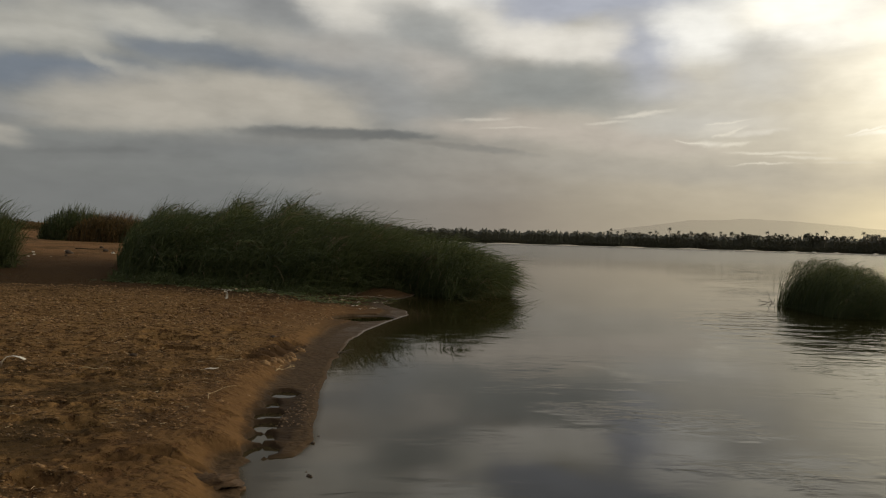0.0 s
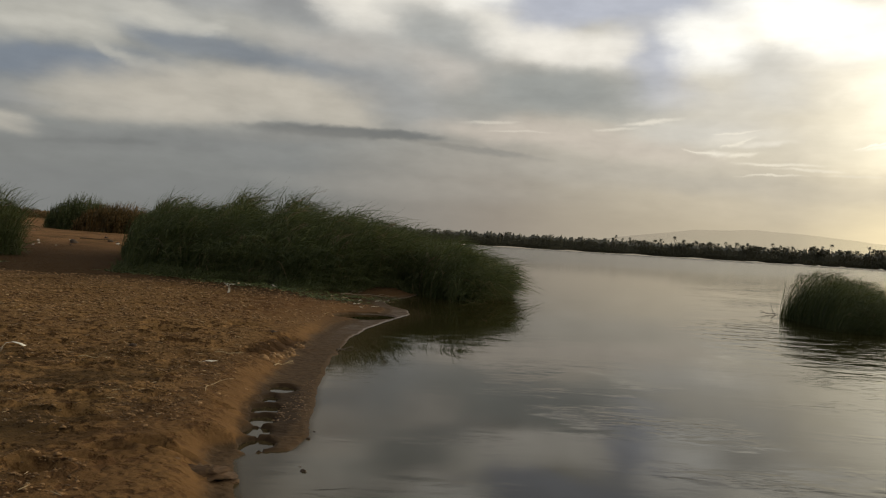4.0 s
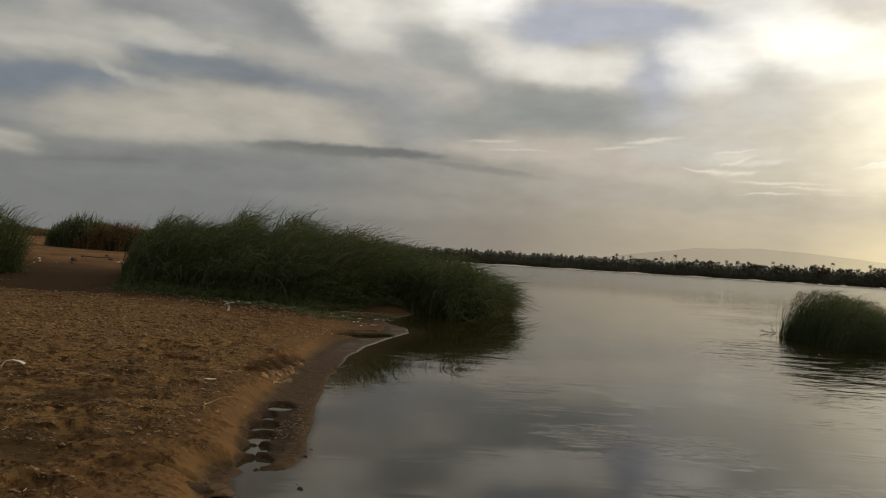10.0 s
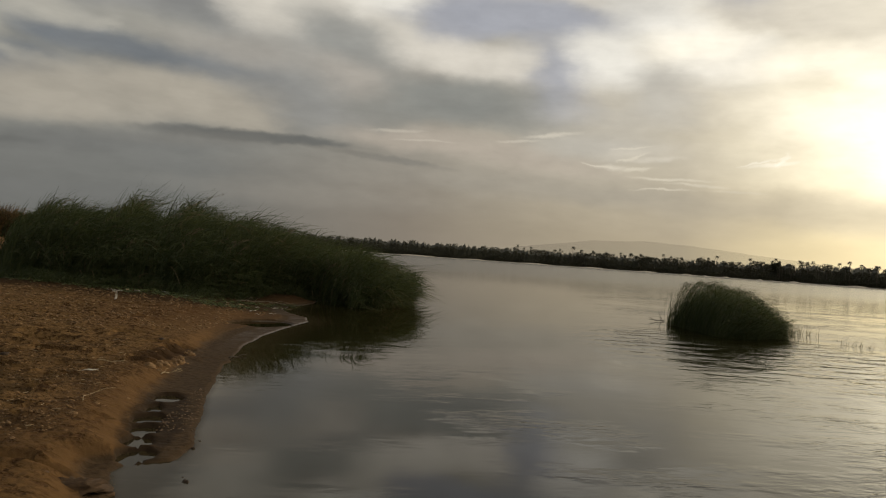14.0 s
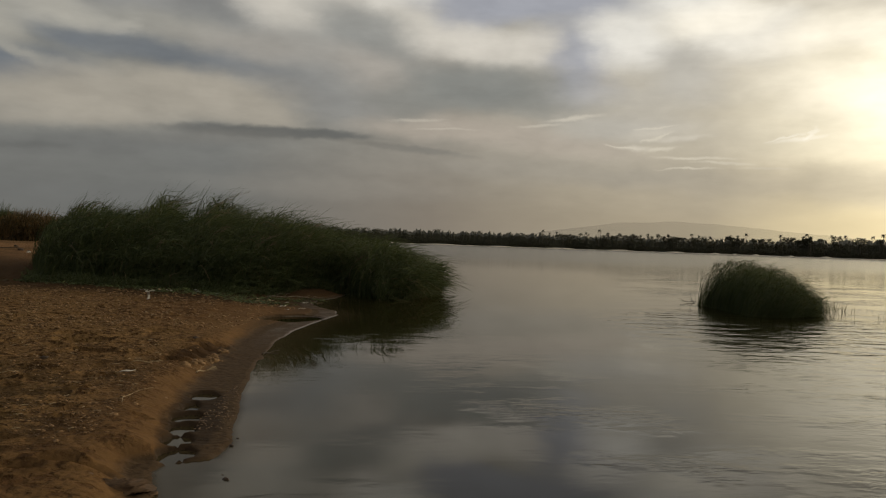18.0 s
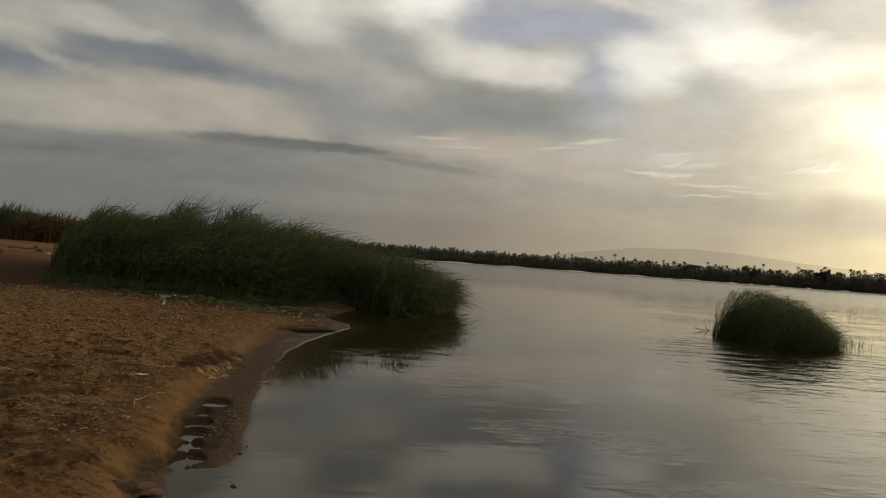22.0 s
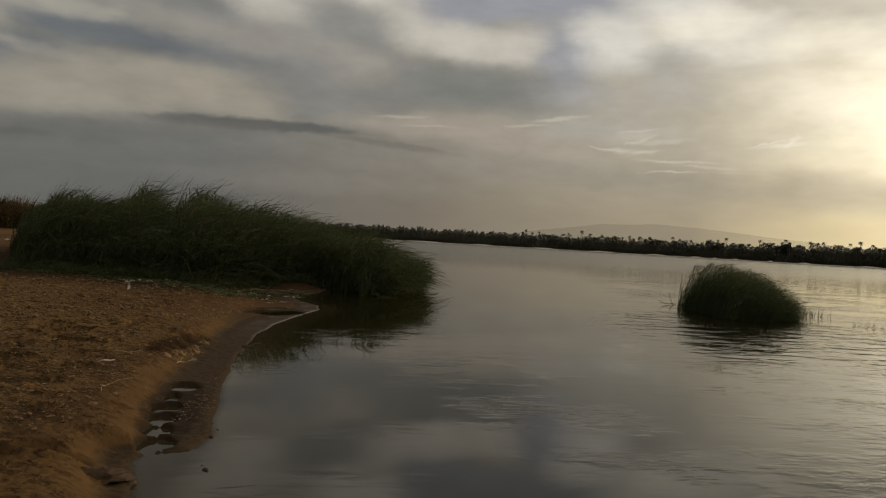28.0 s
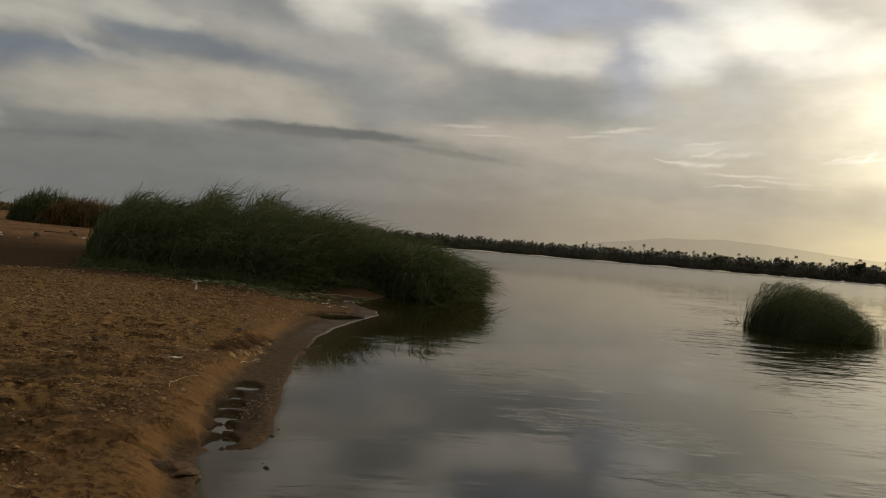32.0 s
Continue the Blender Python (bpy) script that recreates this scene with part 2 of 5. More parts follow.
def make_world():
    world = bpy.data.worlds.new("evening_sky")
    scene.world = world
    world.use_nodes = True
    world.node_tree.nodes.clear()
    g = Tree(world.node_tree)
    way = g.n("ShaderNodeTexCoord").outputs["Generated"]
    x, y, z = g.split(way)
    az = g.m("MULTIPLY", g.m("ARCTAN2", x, y), 57.2958)
    el = g.m("ABSOLUTE", g.m("MULTIPLY", g.m("ARCSINE", z), 57.2958))

    def drift(seed, scale, detail, rough=0.55):
        v = g.xyz(g.m("MULTIPLY", az, 0.11), g.m("MULTIPLY", el, 0.20), seed)
        return g.m("SUBTRACT", g.noise(v, scale, detail, rough), 0.5)

    def bent(scale, detail, da, de, seed):
        return g.xyz(g.m("ADD", az, g.m("MULTIPLY", drift(seed, scale, detail), da)), g.m("ADD", el, g.m("MULTIPLY", drift(seed + 7.3, scale, detail), de)), 0.0)
    # torn edges: the large masses bend more than the small ones
    large, small = bent(2.2, 8, 3.6, 1.5, 0.0), bent(6.0, 4, 2.6, 0.50, 3.3)

    def cover(row):
        ca, ce, ra, re, tilt, core, amount = row
        ball = g.n("ShaderNodeTexGradient", gradient_type="SPHERICAL")
        fit = ball.texture_mapping
        fit.vector_type = "TEXTURE"
        fit.translation, fit.rotation, fit.scale = (ca, ce, 0), (0, 0, radians(tilt)), (ra * 1.46, re * 1.46, 1)
        g.put(ball.inputs["Vector"], small if re < 0.7 else large)
        return g.smooth(ball.outputs["Fac"], 0.0, 1.0 - (core * 0.75 + 0.06) / 1.46, 0.0, amount)

    def across(left, centre, right, sun):
        return g.ramp(g.m("MULTIPLY_ADD", az, 1 / 80, 0.4), [(0.0, left), (0.25, left), (0.45, centre), (0.71, right), (0.95, sun), (1.0, sun)])
    col = across((0.175, 0.18, 0.172), (0.262, 0.23, 0.188), (0.51, 0.437, 0.31), (1.45, 1.20, 0.68))
    col = g.mix(g.smooth(el, 1.5, 9.0), col, across((0.228, 0.234, 0.222), (0.33, 0.31, 0.27), (0.63, 0.575, 0.46), (1.40, 1.26, 0.90)))
    col = g.mix(g.smooth(el, 10.0, 19.0), col, across((0.275, 0.28, 0.275), (0.43, 0.418, 0.385), (0.65, 0.625, 0.555), (1.06, 0.98, 0.80)))
    # the dull half of the sky, away from the sun
    away = g.m("ABSOLUTE", g.m("SUBTRACT", az, 30.0))
    away = g.m("MINIMUM", away, g.m("SUBTRACT", 360.0, away))
    col = g.mix(g.smooth(away, 62.0, 120.0), col, (0.175, 0.185, 0.195))
    col = g.mix(g.smooth(el, 20.0, 46.0), col, across((0.29, 0.295, 0.305), (0.31, 0.312, 0.315), (0.70, 0.67, 0.58), (1.20, 1.10, 0.88)))
    # the clear sky behind the thin places
    sky = g.n("ShaderNodeTexSky", sky_type="NISHITA", sun_disc=False, sun_elevation=radians(SUN_EL), sun_rotation=radians(SUN_AZ))
    clear = g.mix(1.0, sky.outputs[0], (0.10, 0.10, 0.10), "MULTIPLY")
    col = g.mix(g.smooth(el, 12.0, 40.0, 0.0, 0.15), col, clear)
    for colour, rows in CLOUDS.values():
        for row in rows:
            col = g.mix(cover(row), col, colour)
    # the glow of the sun through the cloud
    glow = g.m("ADD", cover((42.5, 8.6, 6.0, 3.4, -14, -0.3, 0.60)), cover((42.5, 8.5, 13.0, 6.6, -14, -0.1, 0.45)))
    col = g.mix(1.0, col, g.mix(1.0, g.xyz(glow, glow, glow), (1.0, 0.94, 0.78), "MULTIPLY"), "ADD")
    # grain of the cloud deck
    fine = g.noise(g.xyz(g.m("MULTIPLY", az, 0.12), g.m("MULTIPLY", el, 0.26), 2.1), 2.6, 7, 0.52, 0.15)
    wisp = g.noise(g.xyz(g.m("ADD", g.m("MULTIPLY", az, 0.10), g.m("MULTIPLY", el, 0.09)), g.m("MULTIPLY", el, 0.62), 4.7), 3.0, 6, 0.6, 0.5)
    vary = g.m("ADD", g.m("MULTIPLY", g.m("SUBTRACT", fine, 0.5), 0.36), g.m("MULTIPLY", g.m("SUBTRACT", wisp, 0.5), 0.11))
    vary = g.m("ADD", 1.0, g.m("MULTIPLY", vary, g.smooth(el, 0.0, 7.0, 0.30, 1.0)))
    col = g.mix(1.0, col, g.xyz(vary, vary, vary), "MULTIPLY")
    bg = g.n("ShaderNodeBackground")
    g.put(bg.inputs["Color"], col)
    bg.inputs["Strength"].default_value = 1.0
    out = g.n("ShaderNodeOutputWorld")
    world.node_tree.links.new(bg.outputs[0], out.inputs[0])


make_world()
sun = new("sun", bpy.data.lights.new("sun", "SUN"))
sun.data.energy, sun.data.angle, sun.data.color = 1.30, radians(4), (1.0, 0.78, 0.52)
_sa, _se = radians(SUN_AZ), radians(SUN_EL)
sun.matrix_world = look((300 * math.sin(_sa), 300 * math.cos(_sa), 300 * math.tan(_se)), (0, 0, 0))

# ---- materials ----
def material(name):
    m = bpy.data.materials.new(name)
    m.use_nodes = True
    m.node_tree.nodes.clear()
    g = Tree(m.node_tree)
    out = g.n("ShaderNodeOutputMaterial")
    return m, g, out


def surface(name, build):
    m, g, out = material(name)
    p = g.n("ShaderNodeBsdfPrincipled")
    build(g, p)
    m.node_tree.links.new(p.outputs[0], out.inputs[0])
    return m


def where(g):
    return g.n("ShaderNodeNewGeometry").outputs["Position"]


def sand_nodes(g, p):
    w = where(g)
    x, y, z = g.split(w)
    big = g.noise(w, 0.55, 4)
    mid = g.noise(w, 3.2, 5, 0.6)
    fine = g.noise(w, 15.0, 5, 0.65)
    grit = g.noise(w, 75.0, 4, 0.7)
    top = g.smooth(z, 0.09, 0.22, 0.10, 1.0)
    col = g.ramp(mid, [(0.30, (0.073, 0.042, 0.018)), (0.48, (0.120, 0.068, 0.029)), (0.68, (0.176, 0.100, 0.042))])
    col = g.mix(g.smooth(big, 0.44, 0.60, 0.0, 0.65), col, (0.164, 0.099, 0.039))
    col = g.mix(g.m("MULTIPLY", g.smooth(x, -1.0, -2.6), g.smooth(mid, 0.35, 0.60, 0.45, 0.80)), col, (0.166, 0.098, 0.042))
    # shade of the dents put into the colour: clump also sinks the bump
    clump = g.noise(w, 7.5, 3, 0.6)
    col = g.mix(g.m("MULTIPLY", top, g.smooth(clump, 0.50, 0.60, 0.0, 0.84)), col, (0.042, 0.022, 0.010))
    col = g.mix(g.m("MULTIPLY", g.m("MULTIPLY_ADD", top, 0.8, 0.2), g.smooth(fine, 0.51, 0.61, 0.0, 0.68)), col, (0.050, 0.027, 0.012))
    col = g.mix(g.smooth(grit, 0.58, 0.70, 0.0, 0.45), col, (0.38, 0.225, 0.088))
    # dark trodden damp patches
    damp = g.noise(g.scaled(w, (0.8, 1.3, 1.0)), 1.7, 4, 0.6, 0.6)
    damp = g.m("MULTIPLY", g.smooth(damp, 0.42, 0.56), g.m("ADD", g.smooth(y, 10.5, 6.5, 0.12, 0.88), g.smooth(y, 26.0, 32.0, 0.0, 0.75)))
    col = g.mix(g.m("MULTIPLY", damp, g.m("MULTIPLY", top, g.smooth(x, -1.75, -2.35))), col, (0.050, 0.032, 0.015))
    # darker, redder sand along the lip of the bank and out on the spit
    ruddy = g.m("MAXIMUM", g.m("MULTIPLY", g.smooth(y, 11.0, 15.5), g.smooth(x, -6.0, -3.2, 0.0, 0.62)), g.smooth(x, -3.0, -2.2, 0.0, 0.42))
    col = g.mix(g.m("MULTIPLY", ruddy, g.smooth(big, 0.30, 0.55, 0.7, 1.0)), col, (0.088, 0.045, 0.021))
    wet = g.smooth(g.m("ADD", z, g.m("MULTIPLY", g.m("SUBTRACT", mid, 0.5), 0.03)), 0.024, 0.085, 1.0, 0.0)
    mud = g.mix(g.smooth(fine, 0.40, 0.62), (0.056, 0.039, 0.024), (0.034, 0.024, 0.015))
    col = g.mix(g.m("MULTIPLY", wet, 0.82), col, mud)
    # black round the water-filled prints: shade of the mounds painted into the sand
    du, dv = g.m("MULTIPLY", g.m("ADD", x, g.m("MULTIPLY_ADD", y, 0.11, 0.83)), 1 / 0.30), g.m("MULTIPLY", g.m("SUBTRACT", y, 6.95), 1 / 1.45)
    print_shade = g.m("ADD", g.m("ADD", g.m("MULTIPLY", du, du), g.m("MULTIPLY", dv, dv)), g.m("MULTIPLY", g.m("SUBTRACT", mid, 0.5), 1.6))
    col = g.mix(g.m("MULTIPLY", g.smooth(print_shade, 0.55, 1.05, 0.75, 0.0), g.smooth(z, 0.10, 0.03)), col, (0.024, 0.016, 0.010))
    # shade of the bank's broken-away lip and its dark earth, painted as one
    du, dv = g.m("MULTIPLY", g.m("ADD", x, g.m("MULTIPLY_ADD", y, -0.09, 3.27)), 1 / 0.17), g.m("MULTIPLY", g.m("SUBTRACT", y, 10.25), 1 / 1.25)
    lip_shade = g.m("ADD", g.m("ADD", g.m("MULTIPLY", du, du), g.m("MULTIPLY", dv, dv)), g.m("MULTIPLY", g.m("SUBTRACT", fine, 0.5), 2.6))
    col = g.mix(g.smooth(lip_shade, 0.45, 1.1, 0.85, 0.0), col, (0.034, 0.020, 0.011))
    # dark leaf mould under and before the reeds; their shade is painted in too
    mould_shade = g.m("MULTIPLY", g.smooth(g.m("ADD", g.m("ADD", y, g.smooth(x, -8.0, -4.0, 0.0, 1.2)), g.m("MULTIPLY", g.m("SUBTRACT", mid, 0.5), 3.0)), 17.8, 19.6), g.smooth(y, 38.0, 31.0))
    mould_shade = g.m("MULTIPLY", mould_shade, g.smooth(z, 0.03, 0.08))
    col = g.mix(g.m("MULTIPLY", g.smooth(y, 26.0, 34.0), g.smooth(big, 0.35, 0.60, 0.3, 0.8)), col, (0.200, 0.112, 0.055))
    col = g.mix(g.m("MULTIPLY", mould_shade, 0.85), col, (0.038, 0.023, 0.012))
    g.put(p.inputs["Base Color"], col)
    sheen = g.m("MULTIPLY", g.smooth(g.m("ADD", z, g.m("MULTIPLY", g.m("SUBTRACT", mid, 0.5), 0.012)), 0.024, 0.006), g.m("MULTIPLY", g.smooth(y, 10.5, 14.5, 0.10, 1.0), g.smooth(x, -2.05, -1.8)))
    rough = g.m("SUBTRACT", g.smooth(wet, 0.0, 1.0, 0.95, 0.72), g.m("MULTIPLY", sheen, 0.42))
    g.put(p.inputs["Roughness"], rough)
    g.put(p.inputs["Specular IOR Level"], g.smooth(sheen, 0.0, 1.0, 0.035, 0.45))
    cell = g.n("ShaderNodeTexVoronoi", feature="SMOOTH_F1")
    g.put(cell.inputs["Vector"], w)
    cell.inputs["Scale"].default_value, cell.inputs["Smoothness"].default_value = 16.0, 0.35
    h = g.m("SUBTRACT", g.m("MULTIPLY", grit, 0.35), g.m("MULTIPLY", cell.outputs["Distance"], 1.1))
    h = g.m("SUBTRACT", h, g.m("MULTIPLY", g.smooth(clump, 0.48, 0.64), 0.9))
    h = g.m("MULTIPLY", h, g.m("MULTIPLY_ADD", top, 0.92, 0.08))
    g.put(p.inputs["Normal"], g.bump(h, 1.0, 0.030))


SAND = surface("sand", sand_nodes)


def water_nodes(g, p):
    w = where(g)
    x, y, z = g.split(w)
    # wavelets in patches, more of them out in the current and in the lee of the reeds
    lean = g.xyz(g.m("ADD", x, g.m("MULTIPLY", y, 0.25)), g.m("SUBTRACT", y, g.m("MULTIPLY", x, 0.10)), 0.0)
    a = g.noise(g.scaled(lean, (0.75, 2.1, 1.0)), 4.4, 3, 0.5, 0.3)
    a = g.m("ADD", a, g.m("MULTIPLY", g.m("ABSOLUTE", g.m("SUBTRACT", a, 0.5)), -1.1))
    b = g.noise(g.scaled(lean, (1.0, 2.0, 1.0)), 9.0, 2, 0.5, 0.2)
    swell = g.noise(g.scaled(lean, (0.7, 1.35, 1.0)), 1.5, 3, 0.5, 0.5)
    slow = g.noise(g.scaled(w, (0.30, 0.8, 1.0)), 0.7, 2, 0.4)
    patch = g.smooth(g.noise(g.scaled(w, (0.20, 0.50, 1.0)), 1.0, 3), 0.44, 0.64)
    near = g.smooth(g.noise(g.scaled(w, (0.55, 1.0, 1.0)), 0.75, 4), 0.49, 0.63)
    out = g.smooth(g.m("SUBTRACT", x, g.m("MULTIPLY", y, 0.30)), -1.0, 6.0)

    def lee(cx, cy, rx, ry, amount):
        u, v = g.m("MULTIPLY", g.m("SUBTRACT", x, cx), 1 / rx), g.m("MULTIPLY", g.m("SUBTRACT", y, cy), 1 / ry)
        return g.smooth(g.m("ADD", g.m("MULTIPLY", u, u), g.m("MULTIPLY", v, v)), 0.1, 1.0, amount, 0.0)
    ruffle = g.m("ADD", g.m("MULTIPLY", g.m("MULTIPLY_ADD", patch, 0.70, 0.12), out), g.m("MULTIPLY", g.m("MULTIPLY", near, g.smooth(g.m("ADD", x, g.m("MULTIPLY", y, 0.12)), 1.5, 3.0, 0.22, 1.0)), g.smooth(y, 14.0, 6.5, 0.0, 0.85)))
    h = g.m("ADD", g.m("MULTIPLY", a, 0.0085), g.m("MULTIPLY", b, 0.0024))
    h = g.m("ADD", g.m("MULTIPLY", h, g.m("ADD", ruffle, 0.012)), g.m("MULTIPLY", slow, 0.003))
    lees = g.m("ADD", lee(9.6, 15.0, 5.2, 7.2, 1.0), lee(0.2, 13.9, 2.8, 2.2, 0.20))
    h = g.m("ADD", h, g.m("MULTIPLY", g.m("MULTIPLY", swell, lees), 0.052))
    g.put(p.inputs["Normal"], g.bump(h, 1.0, 1.0))
    depth = g.n("ShaderNodeAttribute", attribute_name="depth").outputs["Fac"]
    g.put(p.inputs["Base Color"], g.mix(g.smooth(depth, 0.0, 0.14), (0.046, 0.035, 0.018), (0.015, 0.013, 0.004)))
    g.put(p.inputs["Specular IOR Level"], g.smooth(depth, 0.0, 0.012, 0.10, 0.5))
    g.put(p.inputs["Roughness"], g.smooth(y, 10.0, 120.0, 0.018, 0.18))
    p.inputs["IOR"].default_value = 1.24
    p.inputs["Specular Tint"].default_value = (1.0, 0.92, 0.60, 1.0)


WATER = surface("river_water", water_nodes)


def leaf_material(name, dark, mid, light, through=0.35, patch=1.1):
    """Blades and leaves: tone by blade and by patch, some light let through."""
    m, g, out = material(name)
    w = where(g)
    each = g.n("ShaderNodeNewGeometry").outputs["Random Per Island"]
    tone = g.m("ADD", g.m("MULTIPLY", each, 0.55), g.m("MULTIPLY", g.noise(w, patch, 3), 0.55))
    col = g.ramp(tone, [(0.22, dark), (0.55, mid), (0.92, light)])
    p = g.n("ShaderNodeBsdfPrincipled")
    g.put(p.inputs["Base Color"], col)
    p.inputs["Roughness"].default_value = 0.62
    p.inputs["Specular IOR Level"].default_value = 0.30
    tr = g.n("ShaderNodeBsdfTranslucent")
    g.put(tr.inputs["Color"], col)
    mx = g.n("ShaderNodeMixShader")
    mx.inputs[0].default_value = through
    m.node_tree.links.new(p.outputs[0], mx.inputs[1])
    m.node_tree.links.new(tr.outputs[0], mx.inputs[2])
    m.node_tree.links.new(mx.outputs[0], out.inputs[0])
    return m


REED = leaf_material("reed_leaf", (0.038, 0.050, 0.019), (0.060, 0.076, 0.027), (0.092, 0.104, 0.038), 0.40, 0.8)
REED_DRY = leaf_material("reed_dry", (0.05, 0.042, 0.020), (0.10, 0.080, 0.038), (0.17, 0.135, 0.07))
PLUME = leaf_material("reed_plume", (0.08, 0.065, 0.040), (0.15, 0.12, 0.075), (0.24, 0.20, 0.13))
SCRUB = leaf_material("dune_scrub", (0.040, 0.034, 0.014), (0.100, 0.068, 0.026), (0.20, 0.115, 0.040))
CREEPER = leaf_material("creeper_leaf", (0.034, 0.046, 0.018), (0.080, 0.104, 0.036), (0.22, 0.25, 0.095))
WOOD_FAR = leaf_material("far_leaf", (0.042, 0.040, 0.022), (0.056, 0.052, 0.028), (0.070, 0.064, 0.034), 0.02, 0.06)
FROND = leaf_material("palm_frond", (0.022, 0.025, 0.012), (0.034, 0.036, 0.017), (0.050, 0.048, 0.022), 0.06, 0.3)


def plain(name, col, rough=0.8, var=0.3, scale=30.0, bump=0.3):
    def build(g, p):
        w = g.n("ShaderNodeTexCoord").outputs["Object"]
        f = g.noise(w, scale, 4, 0.6)
        lo, hi = [c * (1 - var) for c in col], [min(1, c * (1 + var)) for c in col]
        g.put(p.inputs["Base Color"], g.ramp(f, [(0.3, lo), (0.7, hi)]))
        p.inputs["Roughness"].default_value = rough
        g.put(p.inputs["Normal"], g.bump(f, bump, 0.01))
    return surface(name, build)


TRUNK = plain("palm_trunk", (0.13, 0.105, 0.08), 0.9, 0.3, 2.0)
DRIFT = plain("bleached_wood", (0.20, 0.155, 0.11), 0.85, 0.35, 60)
DARK_WOOD = plain("wet_wood", (0.032, 0.025, 0.019), 0.9, 0.3, 60)
STRAW = plain("straw", (0.34, 0.26, 0.15), 0.8, 0.3, 40)
PLASTIC = plain("dirty_plastic", (0.58, 0.56, 0.51), 0.35, 0.15, 25)
PAPER = plain("weathered_paper", (0.46, 0.43, 0.37), 0.8, 0.15, 30)
PEBBLE = plain("wet_stone", (0.040, 0.026, 0.017), 0.95, 0.4, 40)
GRAVEL = plain("wet_gravel", (0.12, 0.072, 0.038), 0.7, 0.4, 60)
CRUMB = plain("dark_crumb", (0.085, 0.050, 0.023), 0.95, 0.5, 35, 0.6)
# a darker clod: the shaded face of the lumps is put into its colour
SHADED_CLOD = plain("shaded_clod", (0.070, 0.040, 0.019), 0.95, 0.45, 35, 0.7)
CLOD = plain("dry_clod", (0.185, 0.108, 0.047), 0.95, 0.40, 35, 0.6)


def bank_nodes(g, p):
    w = where(g)
    x, y, z = g.split(w)
    f = g.noise(w, 0.05, 4)
    col = g.mix(g.smooth(g.m("ADD", z, g.m("MULTIPLY", g.m("SUBTRACT", f, 0.5), 0.9)), 0.45, 0.70), (0.55, 0.50, 0.42), (0.055, 0.050, 0.026))
    g.put(p.inputs["Base Color"], col)
    p.inputs["Roughness"].default_value = 0.95


FAR_BANK_SAND = plain("pale_sand", (0.55, 0.49, 0.40), 0.95, 0.15, 0.3)
FAR_BANK = surface("far_bank_grass_and_sand", bank_nodes)


# ---- mesh helpers ----
rng = np.random.default_rng(7)


def mesh_object(name, verts, faces, mat, smooth=False):
    """faces: an array of quads or triangles, or a list of tuples."""
    me = bpy.data.meshes.new(name)
    if isinstance(faces, np.ndarray):
        n, k = faces.shape
        me.vertices.add(len(verts))
        me.vertices.foreach_set("co", np.asarray(verts, dtype=np.float32).ravel())
        me.loops.add(n * k)
        me.loops.foreach_set("vertex_index", faces.astype(np.int32).ravel())
        me.polygons.add(n)
        me.polygons.foreach_set("loop_start", np.arange(0, n * k, k, dtype=np.int32))
        me.update(calc_edges=True)
    else:
        me.from_pydata(verts, [], faces)
    if smooth:
        me.polygons.foreach_set("use_smooth", np.ones(len(me.polygons), dtype=bool))
    me.materials.append(mat)
    return new(name, me)


def under(child, parent):
    child.parent = parent
    return child


def lattice(x, y, seed=0):
    """Smooth value noise in 0..1 on numpy arrays."""
    xi, yi = np.floor(x).astype(np.int64), np.floor(y).astype(np.int64)
    fx, fy = x - xi, y - yi
    fx, fy = fx * fx * (3 - 2 * fx), fy * fy * (3 - 2 * fy)

    def h(i, j):
        k = (i * 374761393 + j * 668265263 + seed * 1274126177) & 0xFFFFFFFF
        k = ((k ^ (k >> 13)) * 1274126177) & 0xFFFFFFFF
        return ((k ^ (k >> 16)) & 0xFFFFFF) / 0xFFFFFF
    return (h(xi, yi) * (1 - fx) + h(xi + 1, yi) * fx) * (1 - fy) + (h(xi, yi + 1) * (1 - fx) + h(xi + 1, yi + 1) * fx) * fy


def fbm(x, y, octaves=4, seed=0):
    s, a, out = 1.0, 0.5, 0.0
    for k in range(octaves):
        out = out + a * lattice(x * s, y * s, seed + k)
        s, a = s * 2.03, a * 0.5
    return out


def ease(v, lo, hi):
    t = np.clip((v - lo) / (hi - lo), 0, 1)
    return t * t * (3 - 2 * t)


# ---- the ground: one sheet, river bed, bank and dunes ----
SHORE_Y = [-4000, -60, -8, 0, 3, 4.85, 5.45, 5.62, 5.78, 6.2, 8.3, 10.3, 12.3, 13.9, 15.6, 16.9, 17.7, 18.6, 19.6, 20.6, 21.8, 22.8, 23.6, 24.6, 26, 28, 33, 45, 80, 200, 4000]
SHORE_X = [2500, 40, 3.5, 0.5, -0.70, -1.34, -1.52, -1.47, -1.15, -1.12, -1.40, -1.55, -1.57, -1.44, -1.10, -0.80, -0.86, -1.32, -1.62, -1.55, -1.12, -0.92, -0.85, 0.9, 1.9, 2.2, 1.2, -3.0, -22, -110, -2800]
FOOT_PRINTS = [(-1.74, 7.95, 0.145), (-1.74, 7.42, 0.075), (-1.67, 6.98, 0.135), (-1.61, 6.58, 0.125), (-1.55, 6.20, 0.12), (-1.46, 5.82, 0.13)]
HOLLOWS = [(-2.02, 5.12, 0.15), (-2.44, 4.40, 0.16), (-2.89, 5.75, 0.18), (-3.4, 6.4, 0.16), (-3.95, 10.6, 0.36), (-3.3, 12.0, 0.3), (-5.8, 9.4, 0.3), (-4.8, 7.4, 0.2), (-2.6, 11.0, 0.18)]
